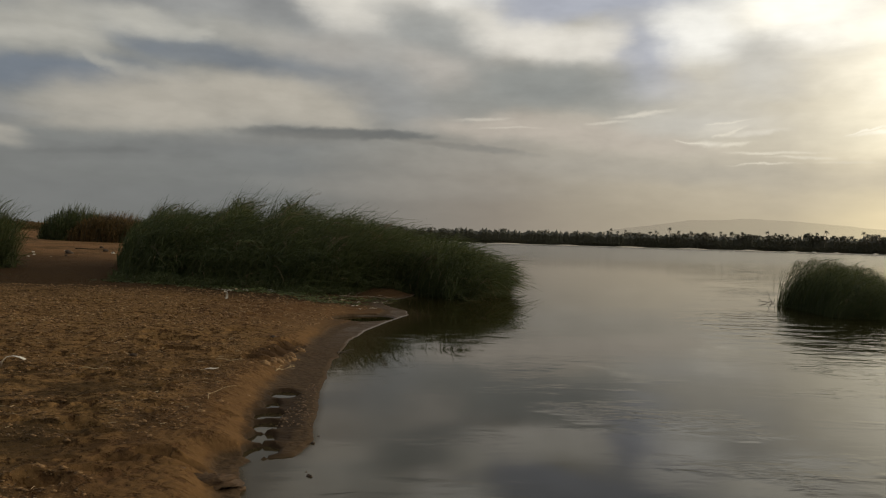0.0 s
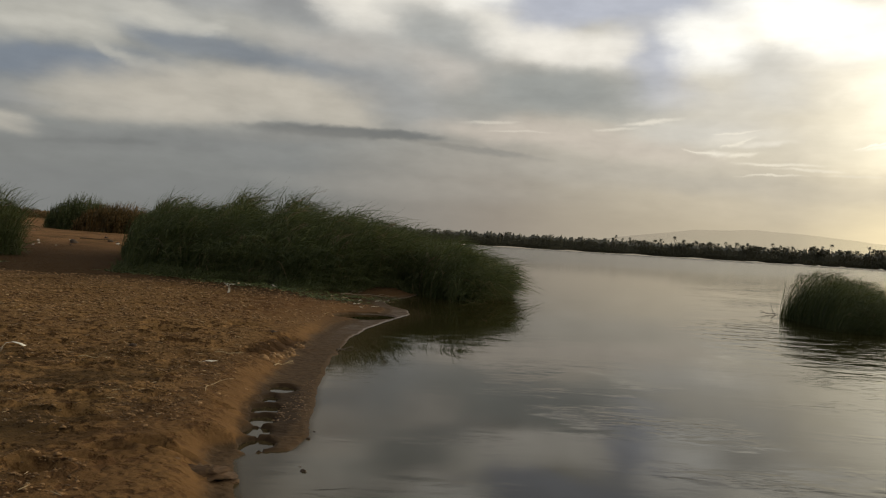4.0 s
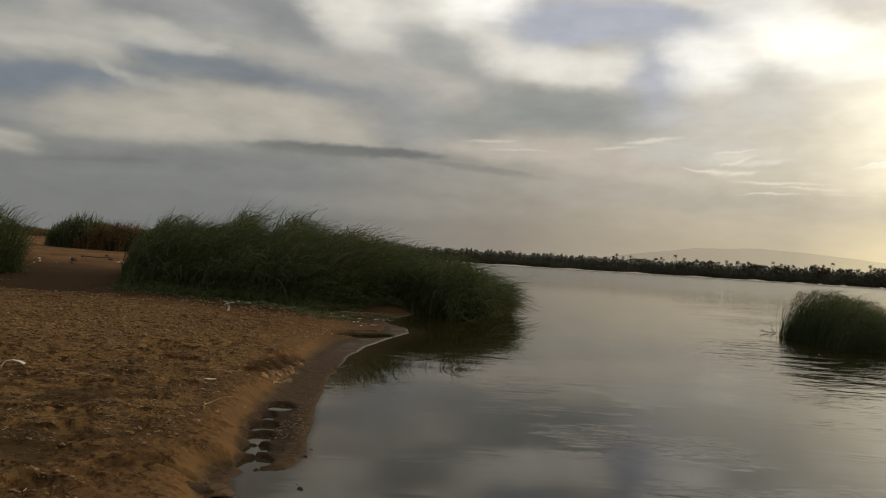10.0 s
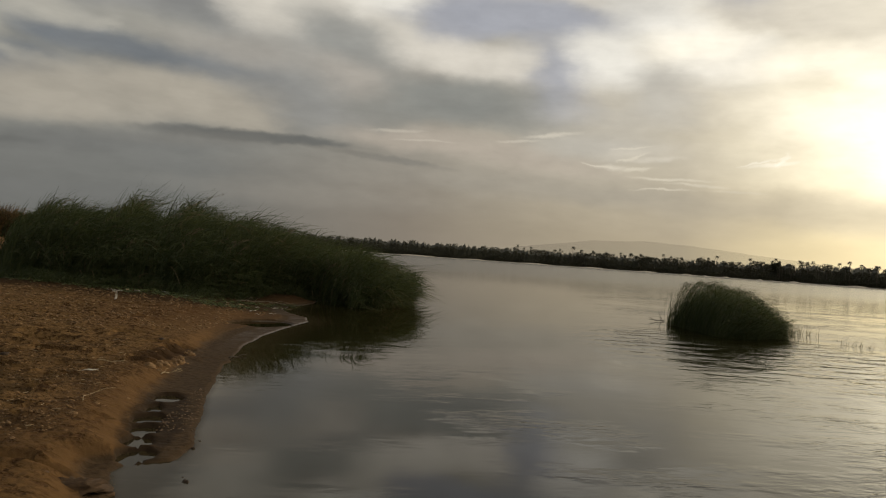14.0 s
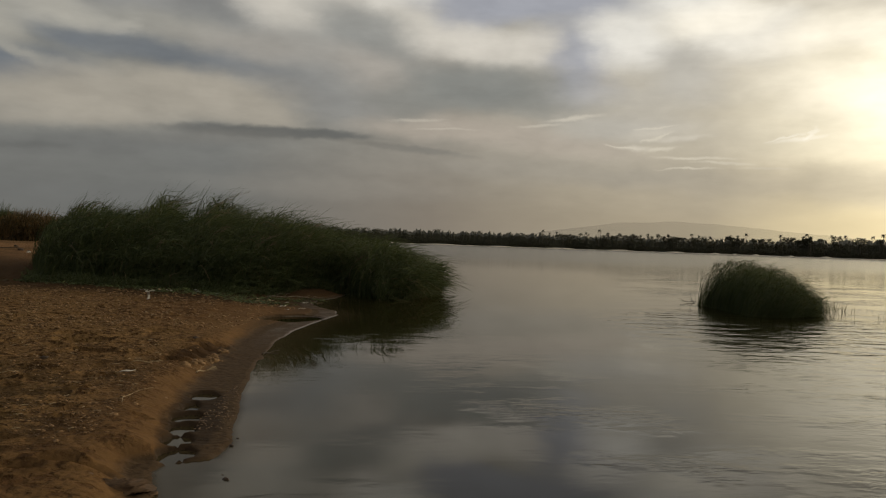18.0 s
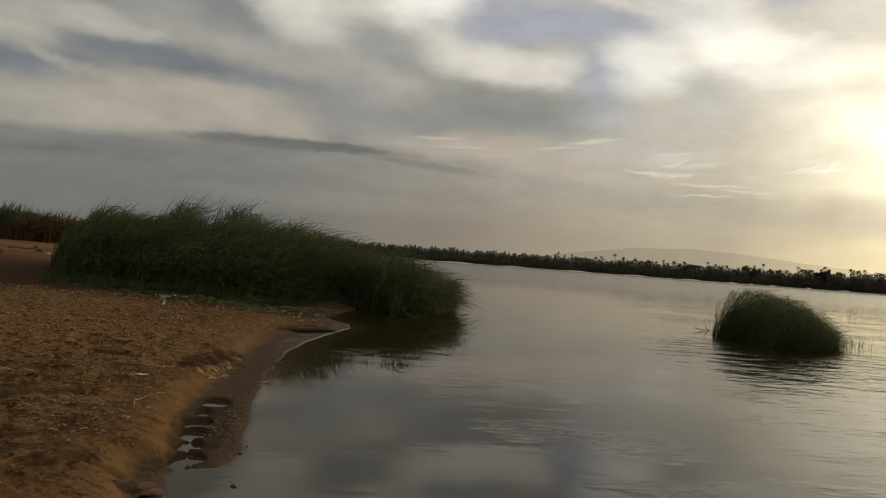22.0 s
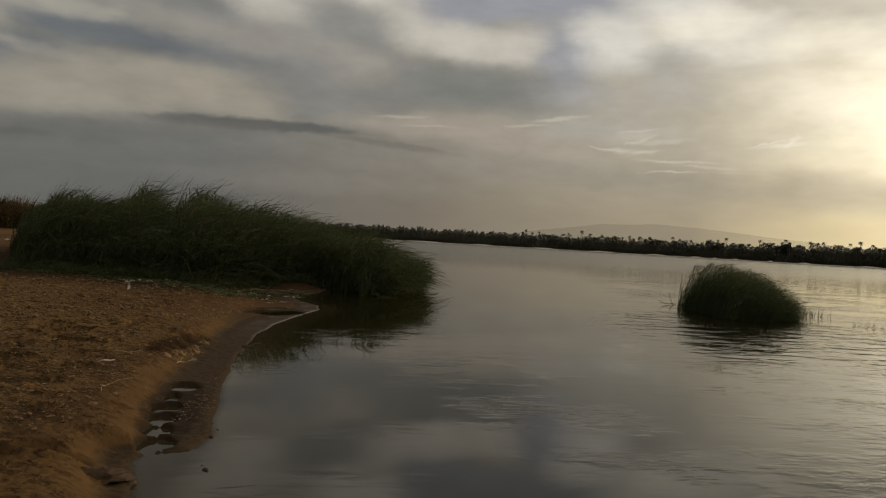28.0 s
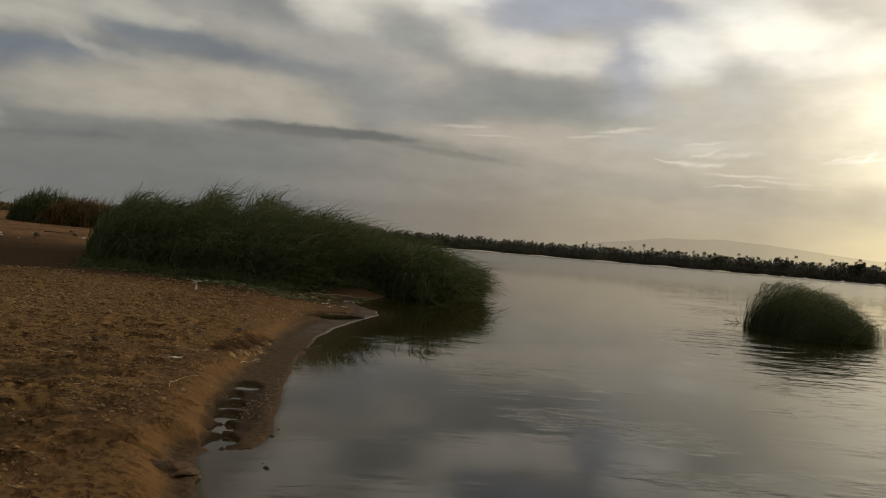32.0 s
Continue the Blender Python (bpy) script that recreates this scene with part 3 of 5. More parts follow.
NOTCHES = [(-1.78, 5.12, 0.22, 0.10, 0.11), (-2.08, 5.22, 0.16, 0.09, 0.11), (-2.22, 4.98, 0.16, 0.09, 0.10), (-2.45, 4.48, 0.18, 0.08, 0.10), (-2.28, 4.71, 0.14, 0.07, 0.08),
           (-2.96, 5.91, 0.20, 0.08, 0.08), (-2.94, 6.26, 0.14, 0.07, 0.08), (-4.21, 11.11, 0.35, 0.20, 0.09), (-2.38, 9.35, 0.22, 0.13, 0.12), (-2.32, 9.75, 0.20, 0.13, 0.11),
           (-2.32, 10.2, 0.22, 0.14, 0.12), (-2.30, 10.7, 0.20, 0.14, 0.11), (-2.28, 11.2, 0.18, 0.14, 0.10), (-1.77, 10.6, 0.18, 0.16, 0.10), (-3.5, 9.7, 0.30, 0.14, 0.09), (-1.95, 6.6, 0.10, 0.07, 0.05)]
_r = np.random.default_rng(3)
PITS = [(-2.5 - 3.4 * _r.uniform() ** 1.4, 4.1 + 6.5 * _r.uniform(), 0.035 + 0.05 * _r.uniform()) for _ in range(190)]
PITS += [(float(np.interp(_y, [7.5, 16.0], [-3.1, -3.3])) - 6.5 * _r.uniform(), _y, 0.05 + 0.07 * _r.uniform() ** 2) for _y in _r.uniform(7.5, 16.0, 170).tolist()]


def shore(y):
    return np.interp(y, SHORE_Y, SHORE_X)


def ground_z(x, y):
    s = shore(y) - x + 0.09 * (fbm(y * 1.9, x * 1.5 + 3.1, 3, 5) - 0.45)      # metres inland
    near = 1 - ease(y, 11.0, 15.5)                                          # how steep the little bank is
    foot = 0.44 + 0.010 * np.clip(y - 5, 0, 9) - 0.38 * (1 - ease(y, 5.45, 6.2)) + 0.20 * (fbm(y * 1.1, x * 0.9, 3, 9) - 0.45)
    z = np.where(s < 0, s * 0.16, s * 0.075)
    z = np.maximum(z, -1.2 - 0.002 * np.abs(s))
    bank = 0.138 * ease(s, foot, foot + 0.42 + 0.20 * ease(y, 5.6, 6.4) * (1 - 0.8 * ease(y, 7.5, 9.0))) * near + 0.12 * ease(s, 0.4, 3.0) * (1 - near)
    z = np.where(s > 0, np.minimum(z * 0.6, 0.026) + bank + 0.024 * np.clip(s - foot, 0, 6), z)
    inland = 0.12 * ease(s, foot, foot + 0.3) + 0.88 * ease(s, foot + 0.50, foot + 1.0)
    d = np.hypot(x, y)
    # dunes far back on the bank
    rise = 0.8 * ease(d, 30, 52) + 1.5 * ease(d, 55, 85)
    z = z + rise * ease(s, 4, 14) * (0.75 + 0.5 * fbm(x * 0.05, y * 0.05, 3, 21))
    # trodden, crumbly surface
    lump = fbm(x * 2.6, y * 2.6, 4, 31) - 0.47
    fine = fbm(x * 9.0, y * 9.0, 3, 41) - 0.43
    z = z + inland * (0.060 * lump + 0.060 * np.maximum(fine, -0.04) * (1 - ease(d, 16, 34)))
    rag = fbm(x * 9, y * 9, 3, 83) - 0.43
    for hx, hy, r in HOLLOWS + PITS:
        q = np.hypot((x - hx) / (r * 1.2), (y - hy) / (r * 0.7)) + 0.6 * rag
        z = z - (0.022 + 0.38 * r) * (1 - ease(q, 0.25, 1.0)) + 0.018 * ease(q, 0.7, 1.1) * (1 - ease(q, 1.1, 1.7))
    for hx, hy, rx, ry, deep in NOTCHES:
        q = np.hypot((x - hx) / rx, (y - hy) / ry) + 0.5 * (fbm(x * 9, y * 9, 2, 79) - 0.42)
        z = z - deep * (1 - ease(q, 0.55, 1.0)) + 0.02 * ease(q, 0.8, 1.1) * (1 - ease(q, 1.1, 1.6))
    z = np.where(s > 0.03, np.maximum(z, 0.018), z)
    z = np.where(s > foot + 0.12, np.maximum(z, 0.055), z)
    for fx, fy, r in FOOT_PRINTS:
        q = np.hypot((x - fx) / (r * 0.85), (y - fy) / 0.16) + 0.7 * (fbm(x * 11, y * 11, 2, 77) - 0.42)
        z = z + 0.024 * np.exp(-((x - fx - 0.02) / (r * 1.1)) ** 2 - ((y - fy - 0.22) / 0.07) ** 2)
        z = np.where(q < 1.3, np.minimum(z, -0.05 + 0.12 * ease(q, 1.0, 1.22)), z)
    z = z + 0.14 * (1 - ease(np.hypot((x + 1.85) / 1.15, (y - 22.4) / 1.7), 0.25, 1.0)) * ease(s, 0.02, 0.5)
    # a small inlet cut into the spit
    q = np.hypot((x + 1.72) / 0.62, (y - 15.75 - 0.35 * (x + 1.72)) / 0.62)
    z = np.where(q < 1.2, np.minimum(z, -0.14 + 0.30 * ease(q, 0.92, 1.16)), z)
    return z


def axis(mid, far):
    grow = 0.05 * np.cumsum(1.11 ** np.arange(1, 130))
    grow = grow[grow < far]
    return np.concatenate([(mid[0] - grow)[::-1], mid, mid[-1] + grow])


def build_ground():
    xs = axis(np.concatenate([np.arange(-9.5, -4, 0.05), np.arange(-4, -0.4, 0.028), np.arange(-0.4, 1.2, 0.06)]), 4400)
    ys = axis(np.concatenate([np.arange(3.8, 9, 0.032), np.arange(9, 22.5, 0.06)]), 4400)
    X, Y = np.meshgrid(xs, ys)
    Z = ground_z(X, Y)
    n, m = X.shape
    idx = np.arange(n * m).reshape(n, m)
    quads = np.stack([idx[:-1, :-1], idx[:-1, 1:], idx[1:, 1:], idx[1:, :-1]], -1).reshape(-1, 4)
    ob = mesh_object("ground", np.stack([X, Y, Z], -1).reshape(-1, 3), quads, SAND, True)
    return tagged(ob, "orange-brown trodden river sand with a crumbling edge", "sand bank", kind="structure")


def height(x, y):
    return float(ground_z(np.array([x], dtype=float), np.array([y], dtype=float))[0])


ground = build_ground()


def build_water():
    xs = np.concatenate([[-4400, -900, -200, -60, -20, -12, -6], np.arange(-4, -2, 0.5), np.arange(-2, 0.6, 0.04), np.arange(0.6, 3, 0.4), np.arange(3, 61, 8.0), [120, 300, 900, 4400]])
    ys = np.concatenate([[-4400, -900, -200, -60], np.arange(-20, 3.5, 4.0), np.arange(3.5, 21, 0.07), np.arange(21, 30, 1.0), np.arange(30, 101, 8.0), [160, 300, 600, 1200, 4400]])
    X, Y = np.meshgrid(xs, ys)
    n, m = X.shape
    idx = np.arange(n * m).reshape(n, m)
    quads = np.stack([idx[:-1, :-1], idx[:-1, 1:], idx[1:, 1:], idx[1:, :-1]], -1).reshape(-1, 4)
    ob = mesh_object("water", np.stack([X, Y, X * 0], -1).reshape(-1, 3), quads, WATER, True)
    deep = ob.data.attributes.new("depth", "FLOAT", "POINT")
    deep.data.foreach_set("value", np.clip(-ground_z(X, Y), 0, 2).astype(np.float32).ravel())
    return tagged(ob, "calm grey-brown river reflecting the evening clouds", "river", kind="structure")


water = build_water()


# ---- reeds ----
def blades(name, roots, heights, mat, lean=(0.55, 0.0), spread=0.35, width=0.016, segs=6, droop=0.5):
    """Many curved ribbon blades as one mesh. roots: n x 3."""
    n = len(roots)
    t = np.linspace(0, 1, segs + 1)
    ang = rng.uniform(0, 2 * np.pi, n)
    out = np.stack([np.cos(ang), np.sin(ang)], 1) * (np.abs(rng.normal(0, spread, n)) + 0.05)[:, None]
    wind = np.asarray(lean)[None, :] * rng.uniform(0.35, 1.35, n)[:, None]
    bend = rng.uniform(0.4, 1.2, n) * droop
    h = heights[:, None]
    hor = out[:, None, :] * t[None, :, None] + wind[:, None, :] * (t[None, :, None] ** 2.4) * (0.5 + bend[:, None, None])
    px = roots[:, 0, None] + hor[..., 0] * h
    py = roots[:, 1, None] + hor[..., 1] * h
    reach = np.linalg.norm(hor, axis=2)
    pz = roots[:, 2, None] + h * (t[None, :] - 0.32 * reach ** 2 * t[None, :])
    w = width * rng.uniform(0.6, 1.4, n)[:, None] * np.sqrt(np.maximum(1 - t[None, :] ** 1.6, 0.004))
    face = rng.uniform(0, 2 * np.pi, n)[:, None]
    dx, dy = np.cos(face) * w, np.sin(face) * w
    v = np.stack([np.stack([px - dx, py - dy, pz], -1), np.stack([px + dx, py + dy, pz], -1)], 2)   # n, segs+1, 2, 3
    base = (np.arange(n) * (segs + 1) * 2)[:, None]
    k = np.arange(segs)[None, :] * 2
    q = np.stack([base + k, base + k + 1, base + k + 3, base + k + 2], -1).reshape(-1, 4)
    return mesh_object(name, v.reshape(-1, 3), q, mat)


def plumes(name, roots, heights, mat, lean):
    """Feathery seed heads on thin stalks, each a spray of short hairs."""
    n = len(roots)
    vs, fs, k = [], [], 0
    for (x, y, z), h in zip(roots, heights):
        wind = rng.uniform(0.15, 0.45)
        lx, ly = lean[0] * wind, lean[1] * wind + rng.normal(0, 0.08)
        pts = []
        for t in np.linspace(0, 1, 9):
            pts.append((x + lx * h * t ** 3, y + ly * h * t ** 3, z + h * (t - 0.20 * t ** 4)))
        for i in range(8):
            (ax, ay, az_), (bx, by, bz) = pts[i], pts[i + 1]
            w = 0.005
            vs += [(ax - w, ay, az_), (ax + w, ay, az_), (bx + w, by, bz), (bx - w, by, bz)]
            fs.append((k, k + 1, k + 2, k + 3))
            k += 4
        for j in range(38):
            t = rng.uniform(0.74, 1.0)
            ax, ay, az_ = x + lx * h * t ** 3, y + ly * h * t ** 3, z + h * (t - 0.20 * t ** 4)
            L = rng.uniform(0.08, 0.22)
            dx, dy, dz = rng.uniform(0.1, 1.0) * L * np.sign(lx), rng.normal(0, 0.4) * L, rng.uniform(-0.1, 0.8) * L
            w = 0.008
            vs += [(ax, ay, az_ - w), (ax + dx, ay + dy, az_ + dz), (ax, ay, az_ + w)]
            fs.append((k, k + 1, k + 2))
            k += 3
    return mesh_object(name, vs, fs, mat)


def arching(name, roots, lengths, mat, wind=0.8, width=0.013, segs=5, rise=0.85, sag=0.75):
    """Leaves that leave a stem part of the way up, reach out and droop with the wind."""
    n = len(roots)
    t = np.linspace(0, 1, segs + 1)[None, :]
    ang = rng.uniform(0, 2 * np.pi, n)
    ox, oy = np.cos(ang) * 0.75 + wind * rng.uniform(0.2, 1.2, n), np.sin(ang) * 0.75
    up = rise * rng.uniform(0.5, 1.25, n)
    L = lengths[:, None]
    run = L * (0.35 * t + 0.45 * t * t)
    px, py = roots[:, 0, None] + ox[:, None] * run, roots[:, 1, None] + oy[:, None] * run
    pz = roots[:, 2, None] + L * (up[:, None] * t - sag * rng.uniform(0.5, 1.3, n)[:, None] * t ** 2.2)
    pz = np.maximum(pz, 0.02)
    w = width * rng.uniform(0.6, 1.4, n)[:, None] * np.sqrt(np.maximum(1 - t ** 1.5, 0.004))
    face = rng.uniform(0, 2 * np.pi, n)[:, None]
    dx, dy, dz = np.cos(face) * w * 0.8, np.sin(face) * w * 0.8, 0.6 * w * np.sin(face * 3)
    v = np.stack([np.stack([px - dx, py - dy, pz - dz], -1), np.stack([px + dx, py + dy, pz + dz], -1)], 2)
    base = (np.arange(n) * (segs + 1) * 2)[:, None]
    k = np.arange(segs)[None, :] * 2
    q = np.stack([base + k, base + k + 1, base + k + 3, base + k + 2], -1).reshape(-1, 4)
    return mesh_object(name, v.reshape(-1, 3), q, mat)


def scatter(n, inside, box):
    """n points of the plan for which inside(x, y) holds."""
    x0, y0, x1, y1 = box
    got = np.zeros((0, 2))
    while len(got) < n:
        p = np.stack([rng.uniform(x0, x1, n), rng.uniform(y0, y1, n)], 1)
        got = np.concatenate([got, p[inside(p[:, 0], p[:, 1])]])
    return got[:n]


def on_ground(p, sink=0.03):
    z = np.maximum(ground_z(p[:, 0], p[:, 1]), -0.25)
    return np.column_stack([p, z - sink])


def reed_bed(label, stems, leaves, inside, box, top, lean, mats, width=0.013, plume_count=60, name="reed_bed", leaf=0.85):
    """top(x, y): the height of the reeds over the ground there."""
    cx, cy = (box[0] + box[2]) / 2, (box[1] + box[3]) / 2
    bed = tagged(new(name), label, "reeds")
    bed.location = (cx, cy, max(height(cx, cy), 0))

    def add(ob):
        ob.parent = bed
        ob.matrix_parent_inverse = Matrix.Translation((-cx, -cy, -bed.location.z))
        return ob
    p = scatter(stems, inside, box)
    h = top(p[:, 0], p[:, 1]) * (0.50 + 0.58 * rng.uniform(0, 1, stems) ** 0.8)
    r = on_ground(p)
    add(tagged(blades("stem", r, h, mats[0], (lean, 0.0), 0.14, width * 0.8, 7, 0.9), kind="stuff"))
    p = scatter(leaves, inside, box)
    h = top(p[:, 0], p[:, 1]) * rng.uniform(0.0, 0.82, leaves) ** 1.25
    r = on_ground(p)
    r[:, 2] = np.maximum(r[:, 2], 0.0) + h
    r[:, 0] += lean * 0.35 * h
    size = leaf * rng.uniform(0.5, 1.2, leaves)
    k = leaves // 14
    add(tagged(arching("foliage", r[k:], size[k:], mats[0], lean * 1.4, width), kind="stuff"))
    add(tagged(arching("dry_foliage", r[:k], size[:k], mats[1], lean * 1.2, width * 0.9, 5, 0.4, 0.9), "withered tan leaves", kind="stuff"))
    if plume_count:
        q = scatter(plume_count, inside, box)
        add(tagged(plumes("seed_fluff", on_ground(q), top(q[:, 0], q[:, 1]) * rng.uniform(0.86, 1.08, plume_count), mats[2], (1.0, 0.1)), "feathery seed heads blown over by the wind", kind="stuff"))
    return bed


def main_inside(x, y):
    front = np.interp(x, [-13.4, -10.3, -9.6, -7.0, -4.0, -2.8, -2.1, -1.0, -0.5, 0.2, 1.2, 2.1], [30.2, 23.6, 21.9, 20.9, 20.6, 21.3, 22.9, 23.3, 22.2, 21.3, 22.0, 24.2])
    rear = np.interp(x, [-13.4, -10.3, -7, 0, 1.5, 2.2], [31.5, 31, 29, 29, 28, 25.5])
    wob = 0.5 * (fbm(x * 1.2, y * 0.2, 3, 71) - 0.45)
    return (y > front + wob) & (y < rear) & (x > -13.4) & (x < 2.2)


def main_top(x, y):
    t = np.interp(x * 24 / y + 0.65, [-13.0, -11.5, -10.0, -9.0, -8.2, -7.3, -6.6, -5.75, -4.9, -4.2, -2.8, -1.4, 0.2, 1.4, 2.3], [1.6, 2.2, 2.45, 2.55, 2.5, 2.6, 3.3, 2.3, 3.25, 2.65, 2.5, 2.3, 2.0, 1.6, 1.05])
    edge = np.interp(y, [20.4, 21.0, 22.0, 23], [0.35, 0.62, 0.92, 1.0])
    return t * edge * np.interp(x + 0.44 * y, [-0.4, 0.2, 1.0], [0.40, 0.80, 1.0]) * (0.66 + 0.72 * fbm(x * 1.1, y * 0.7, 3, 81))


reed_bed("tall dark green wind-blown reeds at the water's edge", 7500, 44000, main_inside, (-13.5, 20.2, 2.3, 31.6), main_top, 0.62, (REED, REED_DRY, PLUME), 0.015, 130)


def fringe_inside(x, y):
    front = np.interp(x, [-10.3, -9.6, -7.0, -4.0, -2.8, -2.1, -0.9], [23.6, 21.9, 20.9, 20.6, 21.3, 23.4, 24.0])
    return (y > front - 1.5 * fbm(x * 1.4, y * 0.7, 3, 73) - 0.1) & (y < front + 0.5)


reed_bed("low dark grass spilling from the reeds onto the sand", 300, 5200, fringe_inside, (-10.4, 19.0, -0.8, 24), lambda x, y: 0.10 + 0.45 * fbm(x * 1.5, y * 1.5, 2, 75), 0.35, (REED, REED_DRY, PLUME), 0.010, 0, "grass_fringe", 0.34)


def left_inside(x, y):
    q = np.hypot((x + 18.9) / 3.4, (y - 26.2) / 3.2)
    return q < 0.85 + 0.25 * fbm(x, y, 2, 91)


reed_bed("dense dark green reed clump standing on dry sand", 2200, 9000, left_inside, (-23.5, 22, -15, 30.5), lambda x, y: 2.75 * np.sqrt(np.maximum(1.15 - np.hypot((x + 19.0) / 3.6, (y - 26.2) / 3.4) ** 4, 0.10)), 0.30, (REED, REED_DRY, PLUME), 0.016, 16)


def isle_inside(x, y):
    u, v = (x - 11.2) * 0.88 - (y - 21.2) * 0.47, (x - 11.2) * 0.47 + (y - 21.2) * 0.88
    return (np.hypot(u / 2.0, v / 2.6) < 0.80 + 0.3 * fbm(x * 1.5, y * 1.5, 2, 95)) & (v > 1.2 - 2.2 * (u + 1.6))


def isle_top(x, y):
    u = (x - 11.2) * 0.88 - (y - 21.2) * 0.47
    v = (x - 11.2) * 0.47 + (y - 21.2) * 0.88
    return np.interp(v, [-2.6, -1.8, -1.0], [0.45, 0.85, 1.0]) * np.interp(u + 0.35, [-1.8, -1.45, -0.9, 0.0, 0.8, 1.5, 2.0], [0.70, 1.30, 1.80, 1.84, 1.54, 1.08, 0.60]) * (0.80 + 0.4 * fbm(x * 1.6, y * 1.6, 2, 97))


reed_bed("low clump of dark reeds standing in the river", 9000, 10000, isle_inside, (8.6, 17.3, 14.6, 25.2), isle_top, 0.62, (REED, REED_DRY, PLUME), 0.007, 0, leaf=0.5)


def scrub(label, cx, cy, rx, ry, tall, stems, mats):
    def inside(x, y):
        return np.hypot((x - cx) / rx, (y - cy) / ry) < 0.8 + 0.35 * fbm(x * 0.9, y * 0.9, 2, 99)
    return tagged(reed_bed(label, stems // 4, stems, inside, (cx - rx * 1.2, cy - ry * 1.2, cx + rx * 1.2, cy + ry * 1.2),
                           lambda x, y: tall * np.sqrt(np.maximum(1.1 - np.hypot((x - cx) / rx, (y - cy) / ry) ** 2, 0.05)), 0.15, mats, 0.03, 0, "scrub_bush", 0.6), category="bush")


scrub("dark green scrub bush on the dune", -24.8, 49.5, 2.2, 1.8, 2.5, 4000, (REED, REED_DRY, PLUME))
scrub("rusty brown scrub bush on the dune", -21.8, 48.5, 2.8, 1.8, 2.1, 5000, (SCRUB, REED_DRY, PLUME))
scrub("low dry scrub along the top of the dune", -36.0, 60.0, 5.0, 2.0, 0.7, 2200, (SCRUB, REED_DRY, PLUME))


# ---- far bank, woods, palms and hills ----
def bank_edge(azimuth):
    """Distance of the far water's edge, by degrees to the right."""
    return np.interp(azimuth, [-30, 0, 10, 20, 30, 40, 60], [1050, 900, 840, 770, 700, 640, 560])


def polar(azimuth, d):
    a = np.radians(azimuth)
    return np.sin(a) * d, np.cos(a) * d


def build_far_bank():
    az = np.linspace(-32, 62, 380)
    d0 = bank_edge(az) + 5 * (fbm(az * 1.7, az * 0, 4, 3) - 0.45)
    rows = []
    for off_d, z in ((-3, -0.5), (0, 0.12), (3.0, 0.55), (9, 1.0), (60, 1.7), (500, 2.5), (1400, 2.0)):
        x, y = polar(az, d0 + off_d)
        rows.append(np.stack([x, y, np.full_like(x, z) + (0.25 * fbm(az * 9, az * 0 + off_d, 2, 8) if z > 0.3 else 0)], 1))
    v = np.stack(rows)
    n, m, _ = v.shape
    idx = np.arange(n * m).reshape(n, m)
    q = np.stack([idx[:-1, :-1], idx[:-1, 1:], idx[1:, 1:], idx[1:, :-1]], -1).reshape(-1, 4)
    return tagged(mesh_object("far_bank", v.reshape(-1, 3), q, FAR_BANK, True), "low pale sandy bank across the river", "river bank", kind="structure")


build_far_bank()


def sand_bars():
    """Low pale bars of sand along the far water's edge."""
    vs, fs = [], []
    for a, long, deep in [(-5.5, 3.5, 5), (0.5, 2.5, 5), (5.0, 3.0, 6), (9.5, 2.0, 5), (14.2, 2.4, 7), (18.6, 2.2, 7), (22.6, 1.5, 6), (25.4, 0.9, 6), (26.7, 0.35, 8), (28.1, 0.5, 9), (30.4, 0.4, 8), (32.6, 0.8, 7), (36.5, 1.5, 6)]:
        k = len(vs)
        for i in range(13):
            t = i / 12
            w = deep * (0.25 + math.sin(math.pi * t)) * 0.6
            for off_d, z in ((-w, -0.05), (-w * 0.5, 0.95), (0.0, 1.15), (w * 0.6, -0.05)):
                e = a + long * (t - 0.5)
                x, y = polar(e, float(bank_edge(e)) - 7 + off_d)
                vs.append((float(x), float(y), z * (0.5 + 0.7 * math.sin(math.pi * t))))
        for i in range(12):
            for j in range(3):
                q = k + i * 4 + j
                fs.append((q, q + 4, q + 5, q + 1))
    return tagged(mesh_object("sand_bars", vs, fs, FAR_BANK_SAND, True), "pale bars of sand along the far water's edge", "sand bar", kind="stuff")


def leaf_cloud(name, centres, sizes, per, mat, quad=0.9):
    """Uneven foliage: leaf tufts scattered through many small masses."""
    n = len(centres) * per
    c = np.repeat(centres, per, 0)
    s = np.repeat(sizes, per, 0)
    d = rng.normal(0, 1, (n, 3))
    d /= np.linalg.norm(d, axis=1)[:, None]
    p = c + d * s * (rng.uniform(0.25, 1.0, n) ** 0.5)[:, None]
    a, b = rng.normal(0, 1, (n, 3)), rng.normal(0, 1, (n, 3))
    a /= np.linalg.norm(a, axis=1)[:, None]
    b -= a * np.sum(a * b, 1)[:, None]
    b /= np.linalg.norm(b, axis=1)[:, None]
    w = (quad * rng.uniform(0.5, 1.3, n))[:, None]
    v = np.stack([p - a * w, p - b * w * 0.6, p + a * w, p + b * w * 0.6], 1).reshape(-1, 3)
    return mesh_object(name, v, np.arange(n * 4).reshape(n, 4), mat)


